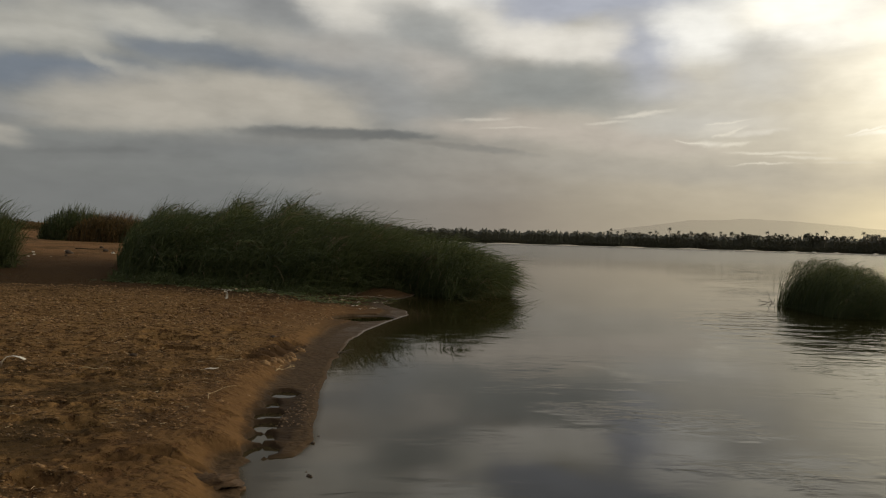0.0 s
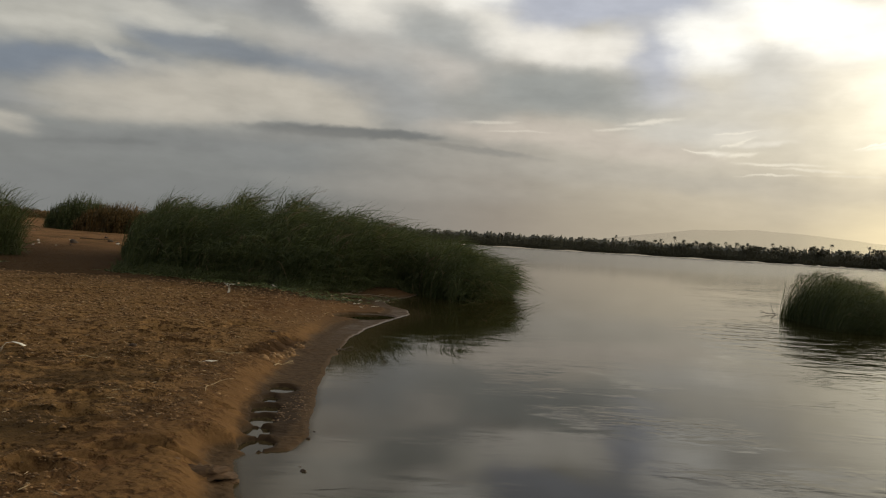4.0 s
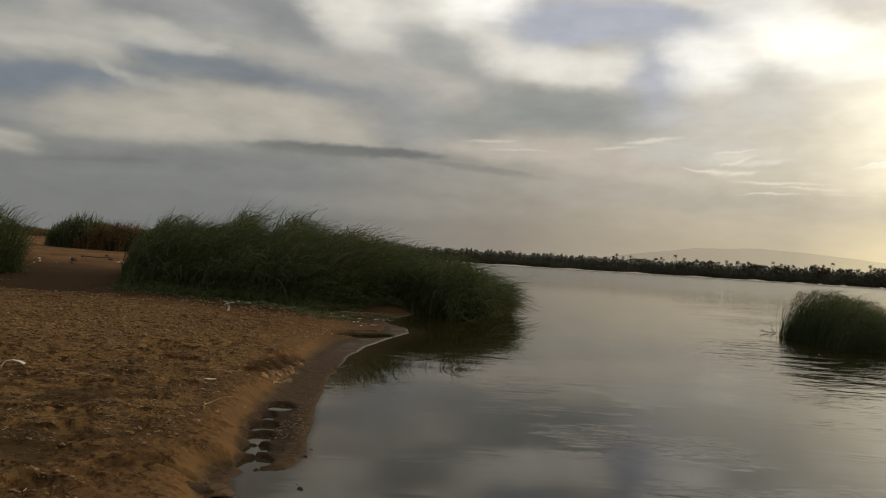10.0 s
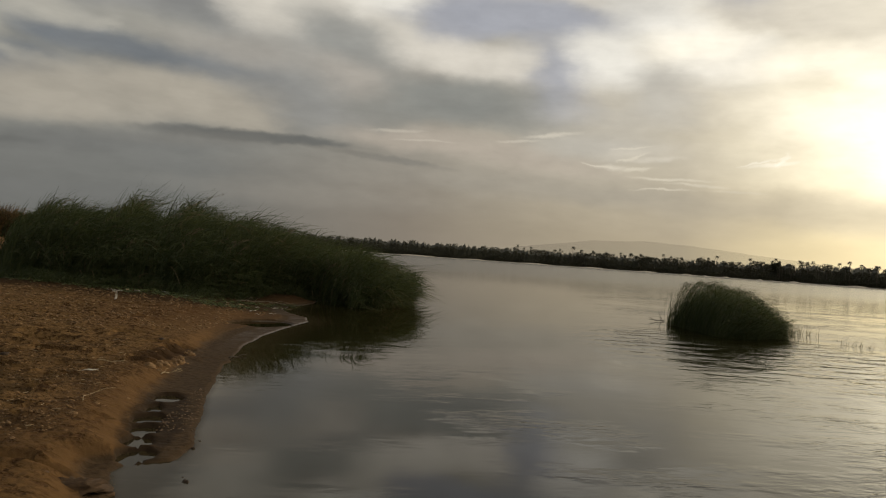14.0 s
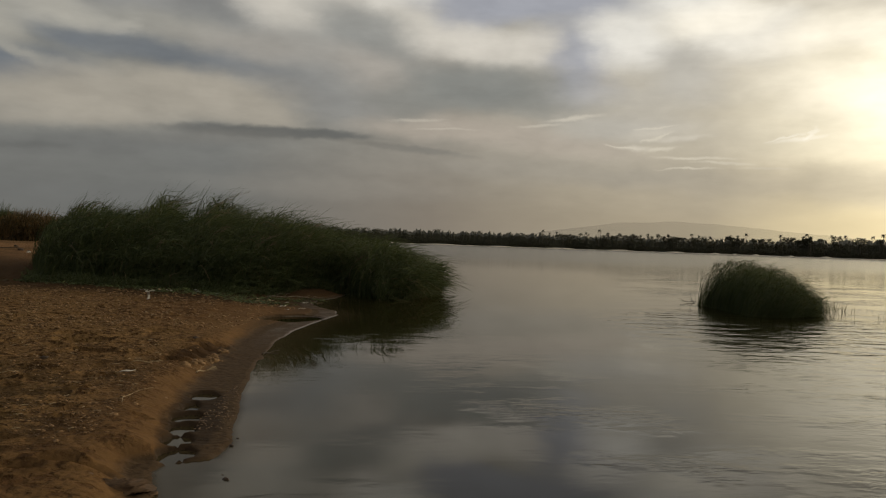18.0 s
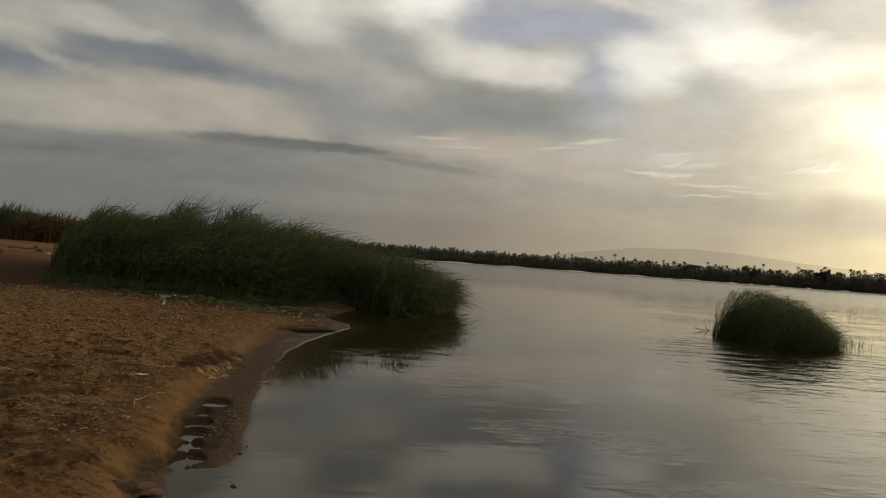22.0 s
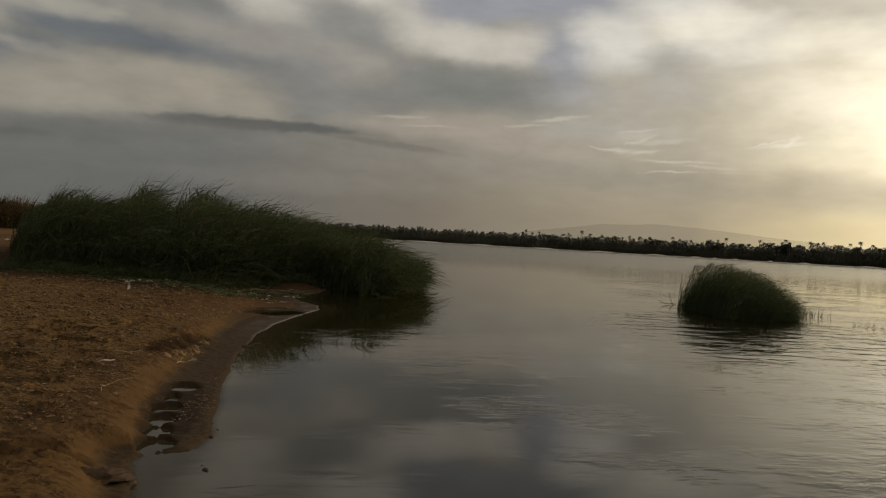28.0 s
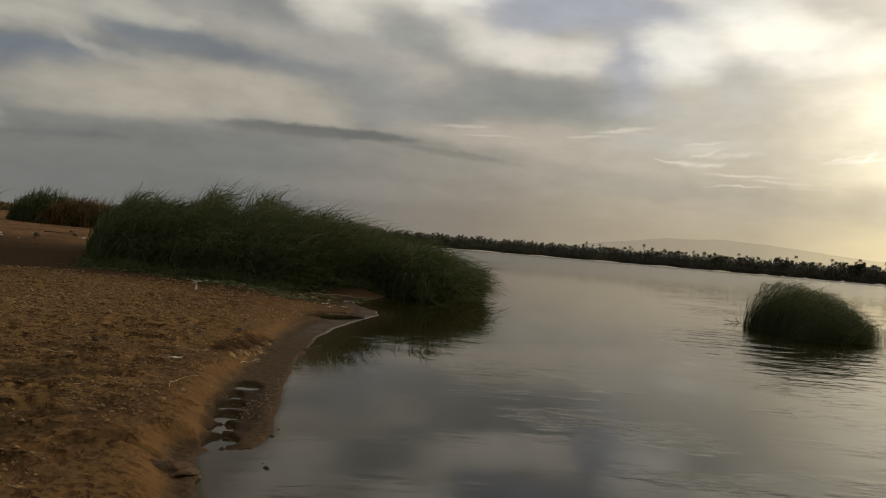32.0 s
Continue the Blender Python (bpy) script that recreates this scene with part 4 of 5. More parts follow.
def build_far_wood():
    n = 6500
    az = rng.uniform(-14, 52, n)
    depth = rng.uniform(6, 70, n)
    d = bank_edge(az) + depth
    x, y = polar(az, d)
    hh = np.interp(az, [-14, 8, 12, 22, 30, 36, 42, 52], [22.0, 22.5, 22.0, 20.5, 21.0, 23.0, 22.0, 20.0]) * (0.6 + 0.55 * fbm(az * 2.3, az * 0, 3, 15)) * np.interp(depth, [6, 30], [0.6, 1.0])
    cz, sz = [], []
    for i in range(n):
        if i % 3 == 0:
            x[i], y[i] = polar(az[i], bank_edge(az[i]) + rng.uniform(7, 16))
            cz.append((x[i], y[i], rng.uniform(0.8, 4.0)))
            sz.append((4.0, 4.0, 1.8))
            continue
        cz.append((x[i], y[i], 0.6 + hh[i] * rng.uniform(0.0, 0.85) ** 1.2))
        sz.append((rng.uniform(2.0, 4.6), rng.uniform(2.0, 4.6), rng.uniform(1.2, 2.2)))
    wood = leaf_cloud("far_wood", np.array(cz), np.array(sz), 50, WOOD_FAR, 0.60)
    heart = bpy.data.meshes.new("far_wood_heart")
    a = np.arange(-14, 52, 0.03)
    tall = np.interp(a, [-14, 8, 12, 22, 30, 36, 42, 52], [17.0, 17.0, 16.0, 14.0, 14.5, 16.0, 16.0, 15.0]) * (0.62 + 0.62 * fbm(a * 6.3, a * 0, 4, 19))
    rows = []
    for deep, k in ((14, 0.0), (20, 0.75), (34, 1.0), (50, 0.9)):
        hx, hy = polar(a, bank_edge(a) + deep)
        rows.append(np.stack([hx, hy, 0.6 + tall * k], 1))
    hv = np.stack(rows)
    n_, m_, _ = hv.shape
    idx = np.arange(n_ * m_).reshape(n_, m_)
    hq = np.stack([idx[:-1, :-1], idx[:-1, 1:], idx[1:, 1:], idx[1:, :-1]], -1).reshape(-1, 4)
    both = bmesh.new()
    both.from_mesh(wood.data)
    heart.from_pydata(hv.reshape(-1, 3).tolist(), [], hq.tolist())
    both.from_mesh(heart)
    both.to_mesh(wood.data)
    both.free()
    return tagged(wood, "dark belt of trees along the far bank", "woods", kind="stuff")


build_far_wood()
sand_bars()


def palm(tall, lean, seed):
    """A coconut palm: tapered curved trunk, crown of drooping feathered fronds."""
    r = np.random.default_rng(seed)
    thing = tagged(new("palm_tree"), "tall coconut palm with a ragged dark crown", "palm tree", "palms on the far bank")
    vs, fs = [], []
    for i in range(9):
        t = i / 8
        cx, rad = lean * t * t * tall, 0.24 - 0.11 * t + (0.12 if i == 0 else 0)
        for j in range(7):
            a = j * 2 * math.pi / 7
            vs.append((cx + rad * math.cos(a), rad * math.sin(a), tall * t))
    for i in range(8):
        for j in range(7):
            fs.append((i * 7 + j, i * 7 + (j + 1) % 7, i * 7 + 7 + (j + 1) % 7, i * 7 + 7 + j))
    under(mesh_object("trunk", vs, fs, TRUNK, True), thing)
    vs, fs, k = [], [], 0
    tx = lean * tall
    for f in range(24):
        a, up = r.uniform(0, 2 * math.pi), r.uniform(-0.5, 1.15)
        L = r.uniform(1.5, 2.35)
        prev = None
        for i in range(8):
            t = i / 7
            rr = L * t * math.cos(up * (1 - 0.3 * t))
            zz = L * (t * math.sin(up) - 0.62 * t * t)
            c = Vector((tx + rr * math.cos(a) + 0.25 * zz * 0, rr * math.sin(a), tall + zz))
            if prev is not None:
                side = Vector((-math.sin(a), math.cos(a), 0))
                for sgn in (-1, 1):
                    wl = 0.68 * math.sin(math.pi * min(1, t * 0.85 + 0.12)) * r.uniform(0.6, 1.1)
                    tip = c + side * sgn * wl + Vector((0, 0, -0.45 * wl)) + (c - prev) * 0.8
                    vs += [tuple(prev), tuple(c), tuple(tip)]
                    fs.append((k, k + 1, k + 2))
                    k += 3
            prev = c
    under(mesh_object("crown", vs, fs, FROND), thing)
    return thing


PALMS = [palm(10.5, 0.06, 1), palm(12.5, -0.05, 2), palm(9.0, 0.12, 3), palm(13.5, 0.03, 4), palm(11.5, -0.10, 5)]


def plant_palms():
    spots = []
    for a in np.arange(-10, 12, 0.20):
        spots.append((a + rng.uniform(-0.15, 0.15), rng.uniform(15, 60), rng.uniform(0.82, 1.0)))
    for a in np.arange(12, 31, 0.15):
        spots.append((a + rng.uniform(-0.2, 0.2), rng.uniform(10, 45), rng.uniform(0.72, 1.08)))
    for a in np.arange(31, 50, 0.16):
        spots.append((a + rng.uniform(-0.2, 0.2), rng.uniform(10, 45), rng.uniform(0.8, 1.1)))
    for a in (12.8, 15.9, 17.0, 17.6, 18.6):
        spots.append((a, 12, 1.18))
    for i, (a, deep, size) in enumerate(spots):
        size *= 0.9 if a < 12 else 1.04
        deep += 25 if a < 12 else 0
        x, y = polar(a, bank_edge(a) + deep)
        m = pose(float(x), float(y), 1.0, 0, 0, float(rng.uniform(0, 360)))
        src = PALMS[i % 5]
        if i < 5:
            src.matrix_basis = m
            src.scale = (size, size, size * 1.22)
        else:
            made = copy_thing(src, m)
            made.scale = (size, size, size * 1.22)


plant_palms()


def big_tree(a, deep, tall):
    x, y = polar(a, bank_edge(a) + deep)
    thing = tagged(new("broadleaf_tree"), "large round-headed tree above the palms", "tree")
    thing.location = (float(x), float(y), 1.0)
    vs, fs = [], []
    for i in range(6):
        t = i / 5
        for j in range(8):
            b = j * math.pi / 4
            rad = 0.55 - 0.28 * t
            vs.append((rad * math.cos(b) + 0.3 * t, rad * math.sin(b), tall * 0.6 * t))
    for i in range(5):
        for j in range(8):
            fs.append((i * 8 + j, i * 8 + (j + 1) % 8, i * 8 + 8 + (j + 1) % 8, i * 8 + 8 + j))
    under(mesh_object("trunk", vs, fs, TRUNK, True), thing)
    n = 60
    c = rng.normal(0, 1, (n, 3)) * (3.4, 3.4, 2.0) + (0, 0, tall * 0.66)
    under(leaf_cloud("crown", c, np.tile((1.4, 1.4, 1.0), (n, 1)), 40, WOOD_FAR, 0.6), thing)
    return thing


big_tree(31.3, 20, 19)
big_tree(22.3, 25, 15.5)
big_tree(26.8, 25, 15.0)


def build_hills():
    m, g, out = material("hazy_hill")
    p = g.n("ShaderNodeBsdfDiffuse")
    g.put(p.inputs["Color"], g.ramp(g.noise(where(g), 0.004, 4), [(0.3, (0.10, 0.11, 0.10)), (0.7, (0.17, 0.17, 0.14))]))
    tr = g.n("ShaderNodeBsdfTransparent")
    mx = g.n("ShaderNodeMixShader")
    mx.inputs[0].default_value = 0.78
    m.node_tree.links.new(p.outputs[0], mx.inputs[1])
    m.node_tree.links.new(tr.outputs[0], mx.inputs[2])
    m.node_tree.links.new(mx.outputs[0], out.inputs[0])
    az = np.linspace(8, 48, 160)
    el = np.interp(az, [8, 11, 14, 17, 18.4, 20, 22.5, 26, 30, 34, 40, 48], [0.3, 0.85, 1.4, 1.78, 2.05, 2.1, 2.2, 2.05, 1.65, 1.3, 0.8, 0.3]) + 0.12 * (fbm(az * 1.1, az * 0, 4, 17) - 0.45)
    rows = []
    for d, k in ((3600, 0.0), (3900, 0.75), (4100, 1.0)):
        x, y = polar(az, d)
        rows.append(np.stack([x, y, np.tan(np.radians(el)) * d * k], 1))
    v = np.stack(rows)
    n, w, _ = v.shape
    idx = np.arange(n * w).reshape(n, w)
    q = np.stack([idx[:-1, :-1], idx[:-1, 1:], idx[1:, 1:], idx[1:, :-1]], -1).reshape(-1, 4)
    return tagged(mesh_object("backdrop", v.reshape(-1, 3), q, m, True), "faint hazy hills beyond the far bank", "hills", kind="structure")


build_hills()


# ---- small things on the sand and in the water ----
def part(name, verts, faces, mat, parent, label="", smooth=True):
    ob = under(mesh_object(name, verts, faces, mat, smooth), parent)
    if label:
        ob["label"] = label
    return ob


def tube(points, radii, sides=6):
    """A round bar along points, with closed ends."""
    vs, fs = [], []
    pts = [Vector(p) for p in points]
    for i, p in enumerate(pts):
        d = (pts[min(i + 1, len(pts) - 1)] - pts[max(i - 1, 0)]).normalized()
        side = d.cross(Vector((0.13, 0.31, 0.94))).normalized()
        up = side.cross(d)
        for j in range(sides):
            a = j * 2 * math.pi / sides
            vs.append(tuple(p + (side * math.cos(a) + up * math.sin(a)) * radii[i]))
    for i in range(len(pts) - 1):
        for j in range(sides):
            fs.append((i * sides + j, i * sides + (j + 1) % sides, (i + 1) * sides + (j + 1) % sides, (i + 1) * sides + j))
    fs.append(tuple(range(sides))[::-1])
    fs.append(tuple(range((len(pts) - 1) * sides, len(pts) * sides)))
    return vs, fs


def joined(pieces):
    vs, fs = [], []
    for v, f in pieces:
        k = len(vs)
        vs += list(v)
        fs += [tuple(i + k for i in q) for q in f]
    return vs, fs


def lump(r, squash, seed, rings=5, sides=8, rough=0.35):
    """An uneven stone or clod, flat underneath."""
    q = np.random.default_rng(seed)
    vs, fs = [(0, 0, r * squash)], []
    for i in range(1, rings):
        a = i / rings * math.pi * 0.62
        for j in range(sides):
            b_ = j * 2 * math.pi / sides + q.uniform(-0.2, 0.2)
            k = r * (1 + rough * q.uniform(-1, 1))
            vs.append((k * math.sin(a) * math.cos(b_), k * math.sin(a) * math.sin(b_), max(k * squash * math.cos(a), -0.25 * r)))
    for j in range(sides):
        fs.append((0, 1 + j, 1 + (j + 1) % sides))
    for i in range(rings - 2):
        for j in range(sides):
            fs.append((1 + i * sides + j, 1 + (i + 1) * sides + j, 1 + (i + 1) * sides + (j + 1) % sides, 1 + i * sides + (j + 1) % sides))
    fs.append(tuple(1 + (rings - 2) * sides + j for j in range(sides)))
    return vs, fs


def lay(ob, x, y, turn=0.0, lift=0.0, level=None):
    ob.matrix_basis = pose(x, y, (height(x, y) if level is None else level) + lift, 0, 0, turn)
    return ob


def sheet_strip(width, points, thick=0.0015, flare=0.0):
    """A thin bent sheet that runs along points in x and z."""
    vs, fs = [], []
    n = len(points)
    for side in (0, 1):
        for i, (px, pz) in enumerate(points):
            w = width * (1 + flare * math.sin(i * 1.7)) / 2
            for s in (-1, 1):
                vs.append((px, s * w, pz + side * thick))
    for i in range(n - 1):
        k = i * 2
        fs.append((k, k + 1, k + 3, k + 2))
        k += 2 * n
        fs.append((k, k + 2, k + 3, k + 1))
    m = 2 * n
    for i in range(n - 1):
        fs.append((i * 2, i * 2 + 2, m + i * 2 + 2, m + i * 2))
        fs.append((i * 2 + 1, m + i * 2 + 1, m + i * 2 + 3, i * 2 + 3))
    fs.append((0, m, m + 1, 1))
    fs.append((2 * n - 2, 2 * n - 1, m + 2 * n - 1, m + 2 * n - 2))
    return vs, fs


wrap = tagged(mesh_object("plastic_film", *sheet_strip(0.06, [(0, 0.0), (0.012, 0.055), (0.05, 0.10), (0.12, 0.115), (0.19, 0.10), (0.24, 0.075)], flare=0.35), PLASTIC, True), "torn white plastic strip arching up from the sand", "litter")
lay(wrap, -4.74, 7.86, 12, 0.01)
paper = tagged(mesh_object("paper_scrap", *sheet_strip(0.075, [(0, 0.005), (0.05, 0.016), (0.10, 0.012), (0.15, 0.02)]), PAPER, True), "pale scrap of paper lying flat on the sand", "litter")
lay(paper, -2.70, 8.30, -5, 0.02)
for k, (lx, ly, lt, ll) in enumerate([(-4.23, 8.05, 15, 0.09), (-1.75, 17.35, 5, 0.18), (-2.2, 17.6, 30, 0.16), (-2.0, 16.95, -15, 0.14)]):
    s = tagged(mesh_object("paper_scrap", *sheet_strip(0.05 + 0.01 * (k % 3), [(0, 0.004), (ll * 0.35, 0.02), (ll * 0.7, 0.008), (ll, 0.022)], flare=0.2), PAPER, True), "small pale scrap of rubbish on the sand", "litter", "scraps on the sand")
    lay(s, lx, ly, lt, 0.02)

horn = tagged(mesh_object("plastic_strap", *sheet_strip(0.055, [(0.0, 0.0), (0.03, 0.06), (0.03, 0.12), (0.0, 0.17), (-0.05, 0.195), (-0.11, 0.19)]), PLASTIC, True), "curved white plastic strap standing up from the sand", "litter")
lay(horn, -5.02, 17.0, 80, -0.02)


def twig(x, y, turn, length, radius, bend, mat, label, lift=0.008, level=None, forks=0, rise=0.0):
    thing = tagged(new("twig"), label, "twig")
    q = np.random.default_rng(int(abs(x * 100 + y * 10)))
    pts = [(length * t, bend * math.sin(t * math.pi) * length, rise * t * length + 0.012 * math.sin(t * 9)) for t in np.linspace(0, 1, 9)]
    part("stem", *tube(pts, [radius * (1 - 0.6 * t) for t in np.linspace(0, 1, 9)]), mat, thing)
    for f in range(forks):
        i = 2 + f * 2 % 6
        b0 = Vector(pts[i])
        tip = b0 + Vector((q.uniform(0.1, 0.3), q.uniform(-0.3, 0.3), q.uniform(0.02, 0.16))) * length
        mid = (b0 + tip) / 2 + Vector((0, 0.03, 0.04)) * length
        part("branch", *tube([b0, mid, tip], [radius * 0.55, radius * 0.4, radius * 0.15], 5), mat, thing)
    return lay(thing, x, y, turn, lift, level)


twig(-2.20, 6.85, 82, 0.62, 0.0035, 0.16, STRAW, "thin curved dry stalk lying on the sand", 0.02)
twig(-3.95, 7.96, 10, 0.30, 0.006, 0.10, STRAW, "short dry stalk lying on the sand", 0.02)
twig(-2.75, 8.85, 5, 0.34, 0.006, 0.05, STRAW, "short dry stalk lying on the sand", 0.02)
twig(-19.0, 38.0, 5, 1.5, 0.026, 0.05, DARK_WOOD, "dark weathered branch lying on the dune", 0.04)
twig(-2.05, 8.95, 60, 0.35, 0.008, 0.1, STRAW, "dry root sticking out of the bank's edge", 0.02, None, 3)
twig(-1.58, 10.9, 62, 0.42, 0.012, 0.10, DARK_WOOD, "dark twig stranded at the water's edge", 0.012, None, 1)
twig(-2.9, 20.4, 10, 0.9, 0.018, 0.05, DRIFT, "bleached driftwood washed up under the reeds", 0.03, None, 2)
twig(-2.1, 20.9, -15, 0.7, 0.015, 0.05, DRIFT, "bleached driftwood washed up under the reeds", 0.03, None, 2)
# the dead branch that sticks out of the water beside the reed island
twig(10.75, 24.0, 200, 0.65, 0.014, 0.06, DARK_WOOD, "dark dead branch sticking out of the river", 0.02, 0.0, 3, 0.05)
twig(10.80, 24.2, 100, 0.32, 0.008, 0.03, DARK_WOOD, "thin dead stem standing in the river", -0.02, 0.0, 1, 1.2)

for x, y, r, sq in [(-1.10, 6.15, 0.021, 0.7), (-0.97, 5.30, 0.030, 0.7), (-1.09, 6.38, 0.016, 0.7), (-1.02, 5.40, 0.018, 0.6)]:
    st = tagged(mesh_object("stone", *lump(r, sq, int(y * 100)), PEBBLE, True), "small dark wet stone at the water's edge", "stone", "stones at the water's edge")
    lay(st, x, y, 40, 0.0, max(height(x, y), -0.01))
for x, y, r in [(-3.80, 9.0, 0.05), (-18.0, 35.4, 0.22), (-17.2, 37.5, 0.16), (-2.6, 11.2, 0.05), (-16.5, 36.8, 0.10), (-18.4, 39.6, 0.12), (-17.4, 34.0, 0.08), (-16.1, 38.8, 0.10)]:
    st = tagged(mesh_object("stone", *lump(r, 0.7, int(y * 90)), PEBBLE, True), "dark stone lying on the sand", "stone", "stones on the sand")
    lay(st, x, y, 10)
for x, y, r in [(-19.3, 33.2, 0.07), (-18.6, 33.0, 0.06), (-17.9, 33.6, 0.05), (-18.9, 36.8, 0.06), (-15.6, 37.9, 0.08), (-16.4, 36.6, 0.10), (-16.9, 39.0, 0.09), (-19.6, 35.2, 0.08), (-14.9, 36.0, 0.07), (-18.9, 34.0, 0.06)]:
    st = tagged(mesh_object("pale_scrap", *lump(r, 0.6, int(y * 70)), PAPER, True), "pale scrap of rubbish on the dune", "litter", "scraps on the dune")
    lay(st, x, y, 10)


# ---- clods, straws and gravel too many to count ----
def scatter_lumps(name, pts, sizes, mat, label, category, flat=0.6):
    n = len(pts)
    base = np.array([(0, 0, 1), (1, 0, 0.1), (0.3, 0.95, 0.05), (-0.8, 0.6, 0.15), (-0.8, -0.6, 0.1), (0.3, -0.95, 0.15), (0, 0, -0.5)])
    tri = np.array([(0, 1, 2), (0, 2, 3), (0, 3, 4), (0, 4, 5), (0, 5, 1), (6, 2, 1), (6, 3, 2), (6, 4, 3), (6, 5, 4), (6, 1, 5)])
    v = base[None] * rng.uniform(0.6, 1.4, (n, 7, 1)) * (1, 1, flat)
    a = rng.uniform(0, 2 * np.pi, n)
    c, s = np.cos(a)[:, None], np.sin(a)[:, None]
    v = np.stack([v[..., 0] * c - v[..., 1] * s, v[..., 0] * s + v[..., 1] * c, v[..., 2]], -1) * sizes[:, None, None]
    v += pts[:, None, :]
    f = (np.arange(n)[:, None, None] * 7 + tri[None]).reshape(-1, 3)
    return tagged(mesh_object(name, v.reshape(-1, 3), f, mat), label, category, kind="stuff")


def sand_spots(n, y0, y1, width, power=1.0):
    y = y0 + (y1 - y0) * rng.uniform(0, 1, n) ** power
    x = shore(y) - 0.95 - width * rng.uniform(0, 1, n) ** 1.0
    keep = fbm(x * 1.6, y * 1.6, 3, 57) > 0.36
    p = np.stack([x, y], 1)[keep]
    return np.column_stack([p, ground_z(p[:, 0], p[:, 1])])


p = sand_spots(13000, 4.0, 14.0, 7.0, 1.2)
scatter_lumps("sand_clods", p, 0.006 + 0.020 * rng.uniform(0, 1, len(p)) ** 3, CLOD, "crumbled clods of damp sand", "clods")
p = sand_spots(16000, 3.9, 8.5, 4.5, 1.0)
scatter_lumps("sand_crumbs", p, 0.003 + 0.010 * rng.uniform(0, 1, len(p)) ** 2, CRUMB, "small dark crumbs of trodden sand", "clods")
p = sand_spots(5500, 11.0, 19.5, 10.0)
scatter_lumps("sand_clods", p, 0.014 + 0.036 * rng.uniform(0, 1, len(p)) ** 3, CLOD, "crumbled clods of damp sand", "clods")


def straws(n):
    p = sand_spots(n, 4.0, 17.0, 6.5, 1.2)
    m = len(p)
    a = rng.uniform(0, 2 * np.pi, m)
    L = rng.uniform(0.02, 0.09, m)
    d = np.stack([np.cos(a) * L, np.sin(a) * L, rng.uniform(-0.1, 0.25, m) * L], 1)
    w = np.stack([-np.sin(a), np.cos(a), np.zeros(m)], 1) * 0.0025
    c = p + (0, 0, 0.008)
    v = np.stack([c - d / 2 - w, c - d / 2 + w, c + d / 2 + w, c + d / 2 - w, c - d / 2 + (0, 0, 0.004), c + d / 2 + (0, 0, 0.004)], 1).reshape(-1, 3)
    k = np.arange(m)[:, None, None] * 6
    f = (k + np.array([(0, 3, 5, 4), (1, 4, 5, 2), (0, 1, 2, 3)])[None]).reshape(-1, 4)
    return tagged(mesh_object("straw_bits", v, f, STRAW), "broken bits of dry straw strewn over the sand", "straw", kind="stuff")


straws(900)

q_ = np.stack([rng.uniform(-1.55, -1.18, 260), rng.uniform(6.6, 8.6, 260)], 1)
q_ = q_[(shore(q_[:, 1]) - q_[:, 0]) > 0.03]
scatter_lumps("shore_gravel", np.column_stack([q_, np.maximum(ground_z(q_[:, 0], q_[:, 1]), 0)]), rng.uniform(0.006, 0.016, len(q_)), GRAVEL, "fine gravel on the wet shore", "gravel")


# ---- low creepers and washed-up litter along the foot of the reeds ----
def creeper_patch(label, cx, cy, rx, ry, n, size):
    thing = tagged(new("creeper_patch"), label, "creeper")
    thing.location = (cx, cy, height(cx, cy))
    p = np.stack([cx + rx * rng.normal(0, 0.45, n), cy + ry * rng.normal(0, 0.45, n)], 1)
    z = ground_z(p[:, 0], p[:, 1]) + rng.uniform(0.0, 0.05, n) * np.exp(-((p[:, 0] - cx) / rx) ** 2)
    c = np.column_stack([p, z]) - np.array(thing.location)
    a, tilt = rng.uniform(0, 2 * np.pi, n), rng.uniform(-0.2, 0.5, n)
    L = (size * rng.uniform(0.6, 1.4, n))[:, None]
    d = np.stack([np.cos(a) * np.cos(tilt), np.sin(a) * np.cos(tilt), np.sin(tilt)], 1) * L
    s = np.stack([-np.sin(a), np.cos(a), np.zeros(n)], 1) * L * 0.33
    v = np.stack([c, c + d * 0.45 + s, c + d, c + d * 0.45 - s], 1).reshape(-1, 3)
    under(tagged(mesh_object("foliage", v, np.arange(n * 4).reshape(n, 4), CREEPER), kind="stuff"), thing)
    for k in range(4):
        b0 = rng.uniform(0, 2 * math.pi)
        pts = [(rx * 0.8 * t * math.cos(b0 + 0.5 * t), ry * 0.8 * t * math.sin(b0 + 0.5 * t), 0) for t in np.linspace(0, 1, 6)]
        pts = [(x, y, height(cx + x, cy + y) - thing.location.z + 0.01) for x, y, _ in pts]
        part("runner", *tube(pts, [0.006] * 6, 5), REED_DRY, thing)
    return thing


for cx, cy, rx, ry, n in [(-6.2, 20.2, 1.1, 0.6, 900), (-4.9, 20.0, 1.0, 0.6, 900), (-3.9, 19.4, 1.2, 0.6, 1000), (-3.2, 18.7, 0.8, 0.45, 500), (-2.5, 19.9, 0.9, 0.5, 700), (-7.9, 20.6, 1.1, 0.5, 700),
                          (-9.2, 21.2, 0.9, 0.5, 500), (-15.0, 22.4, 1.6, 0.6, 700), (-17.5, 22.6, 1.5, 0.6, 600), (-1.6, 20.7, 0.6, 0.4, 350), (-5.4, 19.5, 0.5, 0.3, 260), (-3.0, 18.0, 0.7, 0.35, 360), (-2.4, 18.5, 0.6, 0.35, 300)]:
    creeper_patch("low dark green creeper spreading over the sand below the reeds", cx, cy, rx * 1.1, ry, n // 2, 0.075)

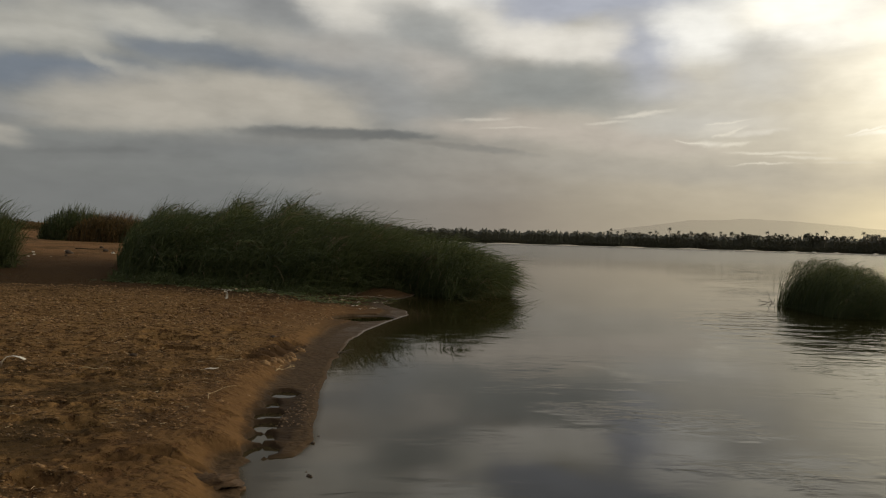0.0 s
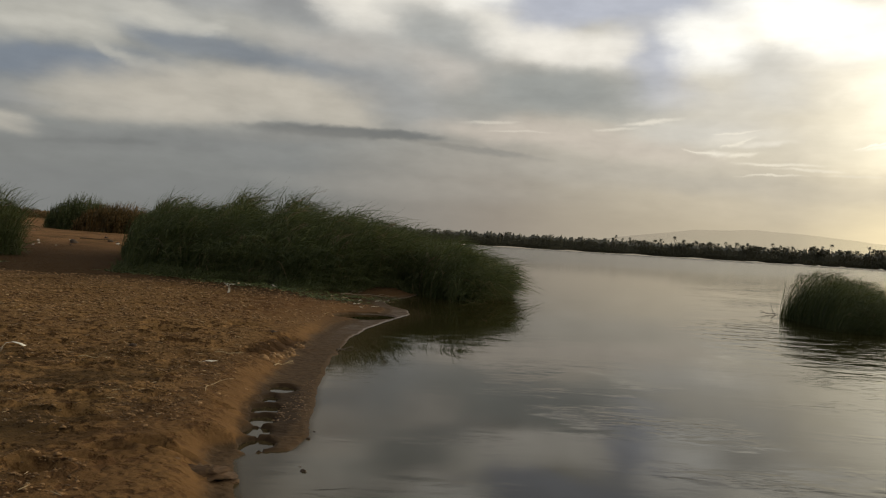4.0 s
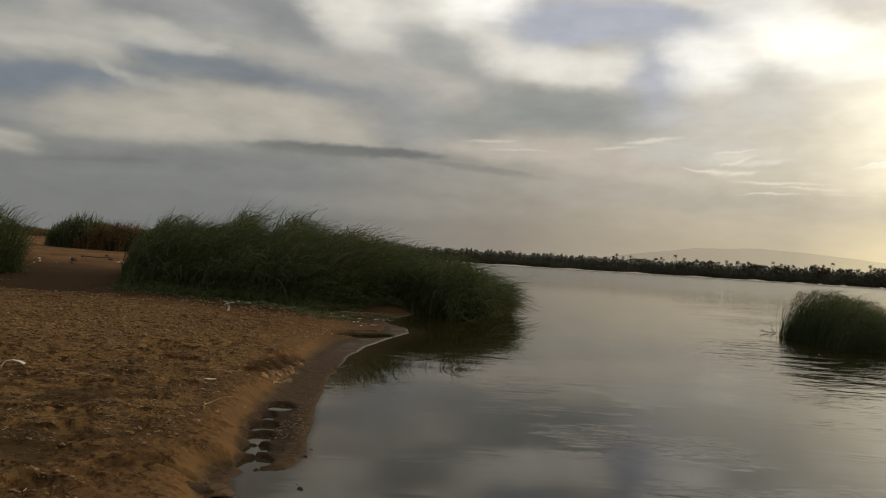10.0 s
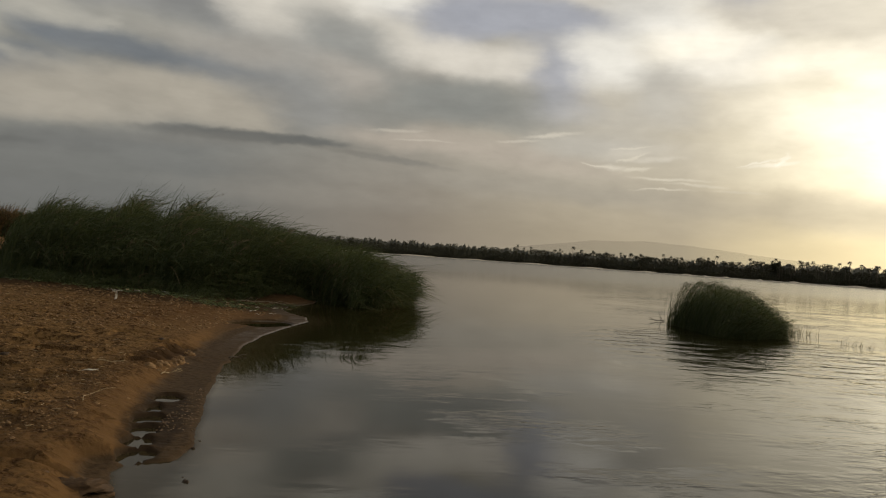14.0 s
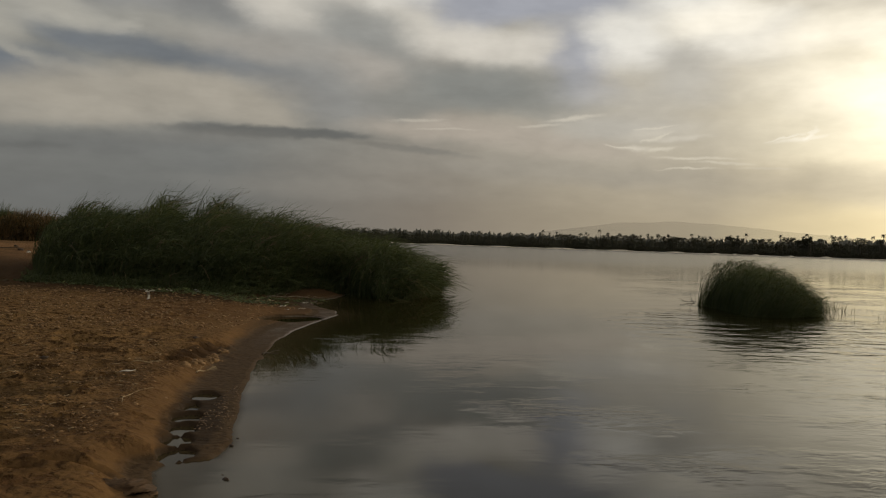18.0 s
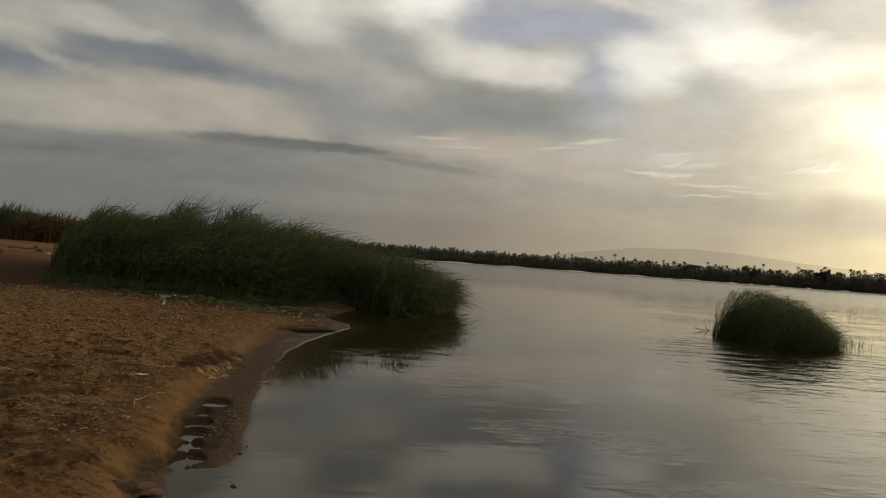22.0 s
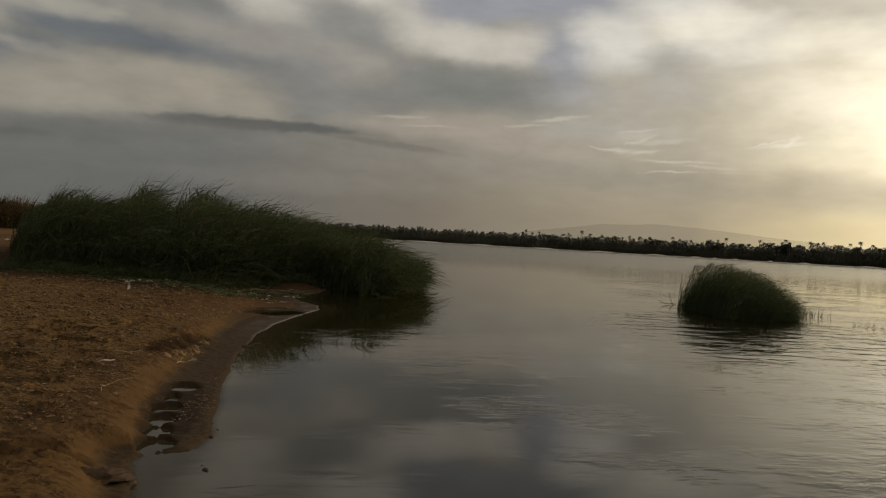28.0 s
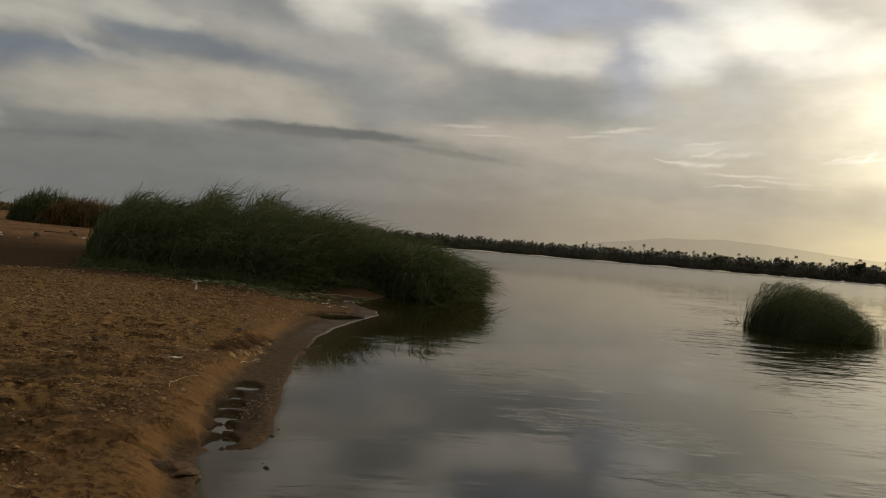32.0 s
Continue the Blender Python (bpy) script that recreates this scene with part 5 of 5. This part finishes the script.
for k in range(16):
    x = -6.0 + 4.6 * rng.uniform()
    y = 19.1 + 0.05 * (x + 6) + rng.normal(0, 0.55)
    s = tagged(mesh_object("paper_scrap", *sheet_strip(rng.uniform(0.03, 0.07), [(0, 0.004), (0.05, 0.03), (0.11, 0.01), (0.17, 0.03)], flare=0.3), PAPER if k % 3 else STRAW, True),
               "small pale scrap washed up below the reeds", "litter", "scraps below the reeds")
    lay(s, x, y, float(rng.uniform(0, 360)), 0.03)


# ---- broken reeds trailing in the current off the island ----
def trailing_reeds():
    def clump(count, cx, cy, rx, ry, tall):
        for k in range(count):
            x, y = cx + rx * rng.normal(), cy + ry * rng.normal()
            h = tall * rng.uniform(0.45, 1.15)
            way, bend = rng.uniform(-0.55, 0.95), rng.uniform(0.0, 0.45)
            pts = [(h * (way * s_ + bend * s_ * s_), 0.12 * h * s_, h * (s_ - 0.18 * s_ * s_) - 0.04) for s_ in np.linspace(0, 1, 6)]
            ob = tagged(mesh_object("reed_stalk", *tube(pts, [0.006, 0.006, 0.005, 0.004, 0.003, 0.0015], 5), REED_DRY, True), "single bent reed stalk standing in the current", "reed", "stalks in the current")
            ob.matrix_basis = pose(float(x), float(y), 0, 0, 0, float(rng.uniform(-25, 25)))
    clump(34, 14.25, 22.0, 0.36, 0.28, 0.46)
    clump(14, 13.55, 21.5, 0.22, 0.30, 0.55)
    clump(14, 14.2, 19.0, 0.26, 0.22, 0.24)

trailing_reeds()

# ---- crumbled lumps along the edge of the little bank ----
for k in range(34):
    y = 4.3 + 7.0 * rng.uniform()
    x = float(shore(y)) - 0.86 - 0.010 * max(y - 5, 0) + rng.normal(0, 0.07)
    r = 0.014 + 0.026 * rng.uniform() ** 2
    cl = tagged(mesh_object("sand_clod", *lump(r, 0.6, 500 + k, 6, 10, 0.3), CLOD, True), "lump of damp sand broken off the bank's edge", "sand clod", "lumps on the bank's edge")
    lay(cl, x, y, float(rng.uniform(0, 360)), -0.01)
# the ledge where the bank has broken away
for k in range(30):
    t = rng.uniform()
    x, y = -2.04 + 0.06 * t + rng.normal(0, 0.05), 9.1 + 2.1 * t + rng.normal(0, 0.06)
    r = 0.02 + 0.045 * rng.uniform() ** 2
    cl = tagged(mesh_object("sand_clod", *lump(r, 0.75, 700 + k, 6, 10, 0.35), CLOD, True), "crumbled lump of sand on the broken ledge", "sand clod", "lumps on the broken ledge")
    lay(cl, x - 0.14, y - 0.03, float(rng.uniform(0, 360)), -0.01)
for x, y, r, turn, size in ((-1.60, 4.95, 0.115, 8, (1.75, 0.75, 0.75)), (-1.40, 4.97, 0.048, 30, (1.2, 0.9, 0.9)), (-1.78, 4.93, 0.035, 60, (1.3, 0.8, 0.7))):
    cl = tagged(mesh_object("sand_clod", *lump(r, 0.7, int(-x * 500), 8, 14, 0.32), SHADED_CLOD, True), "large crumbled lump of sand at the water's edge, coloured dark for its shaded face", "sand clod", "dark lumps at the water's edge")
    lay(cl, x, y, turn, -0.02)
    cl.scale = size
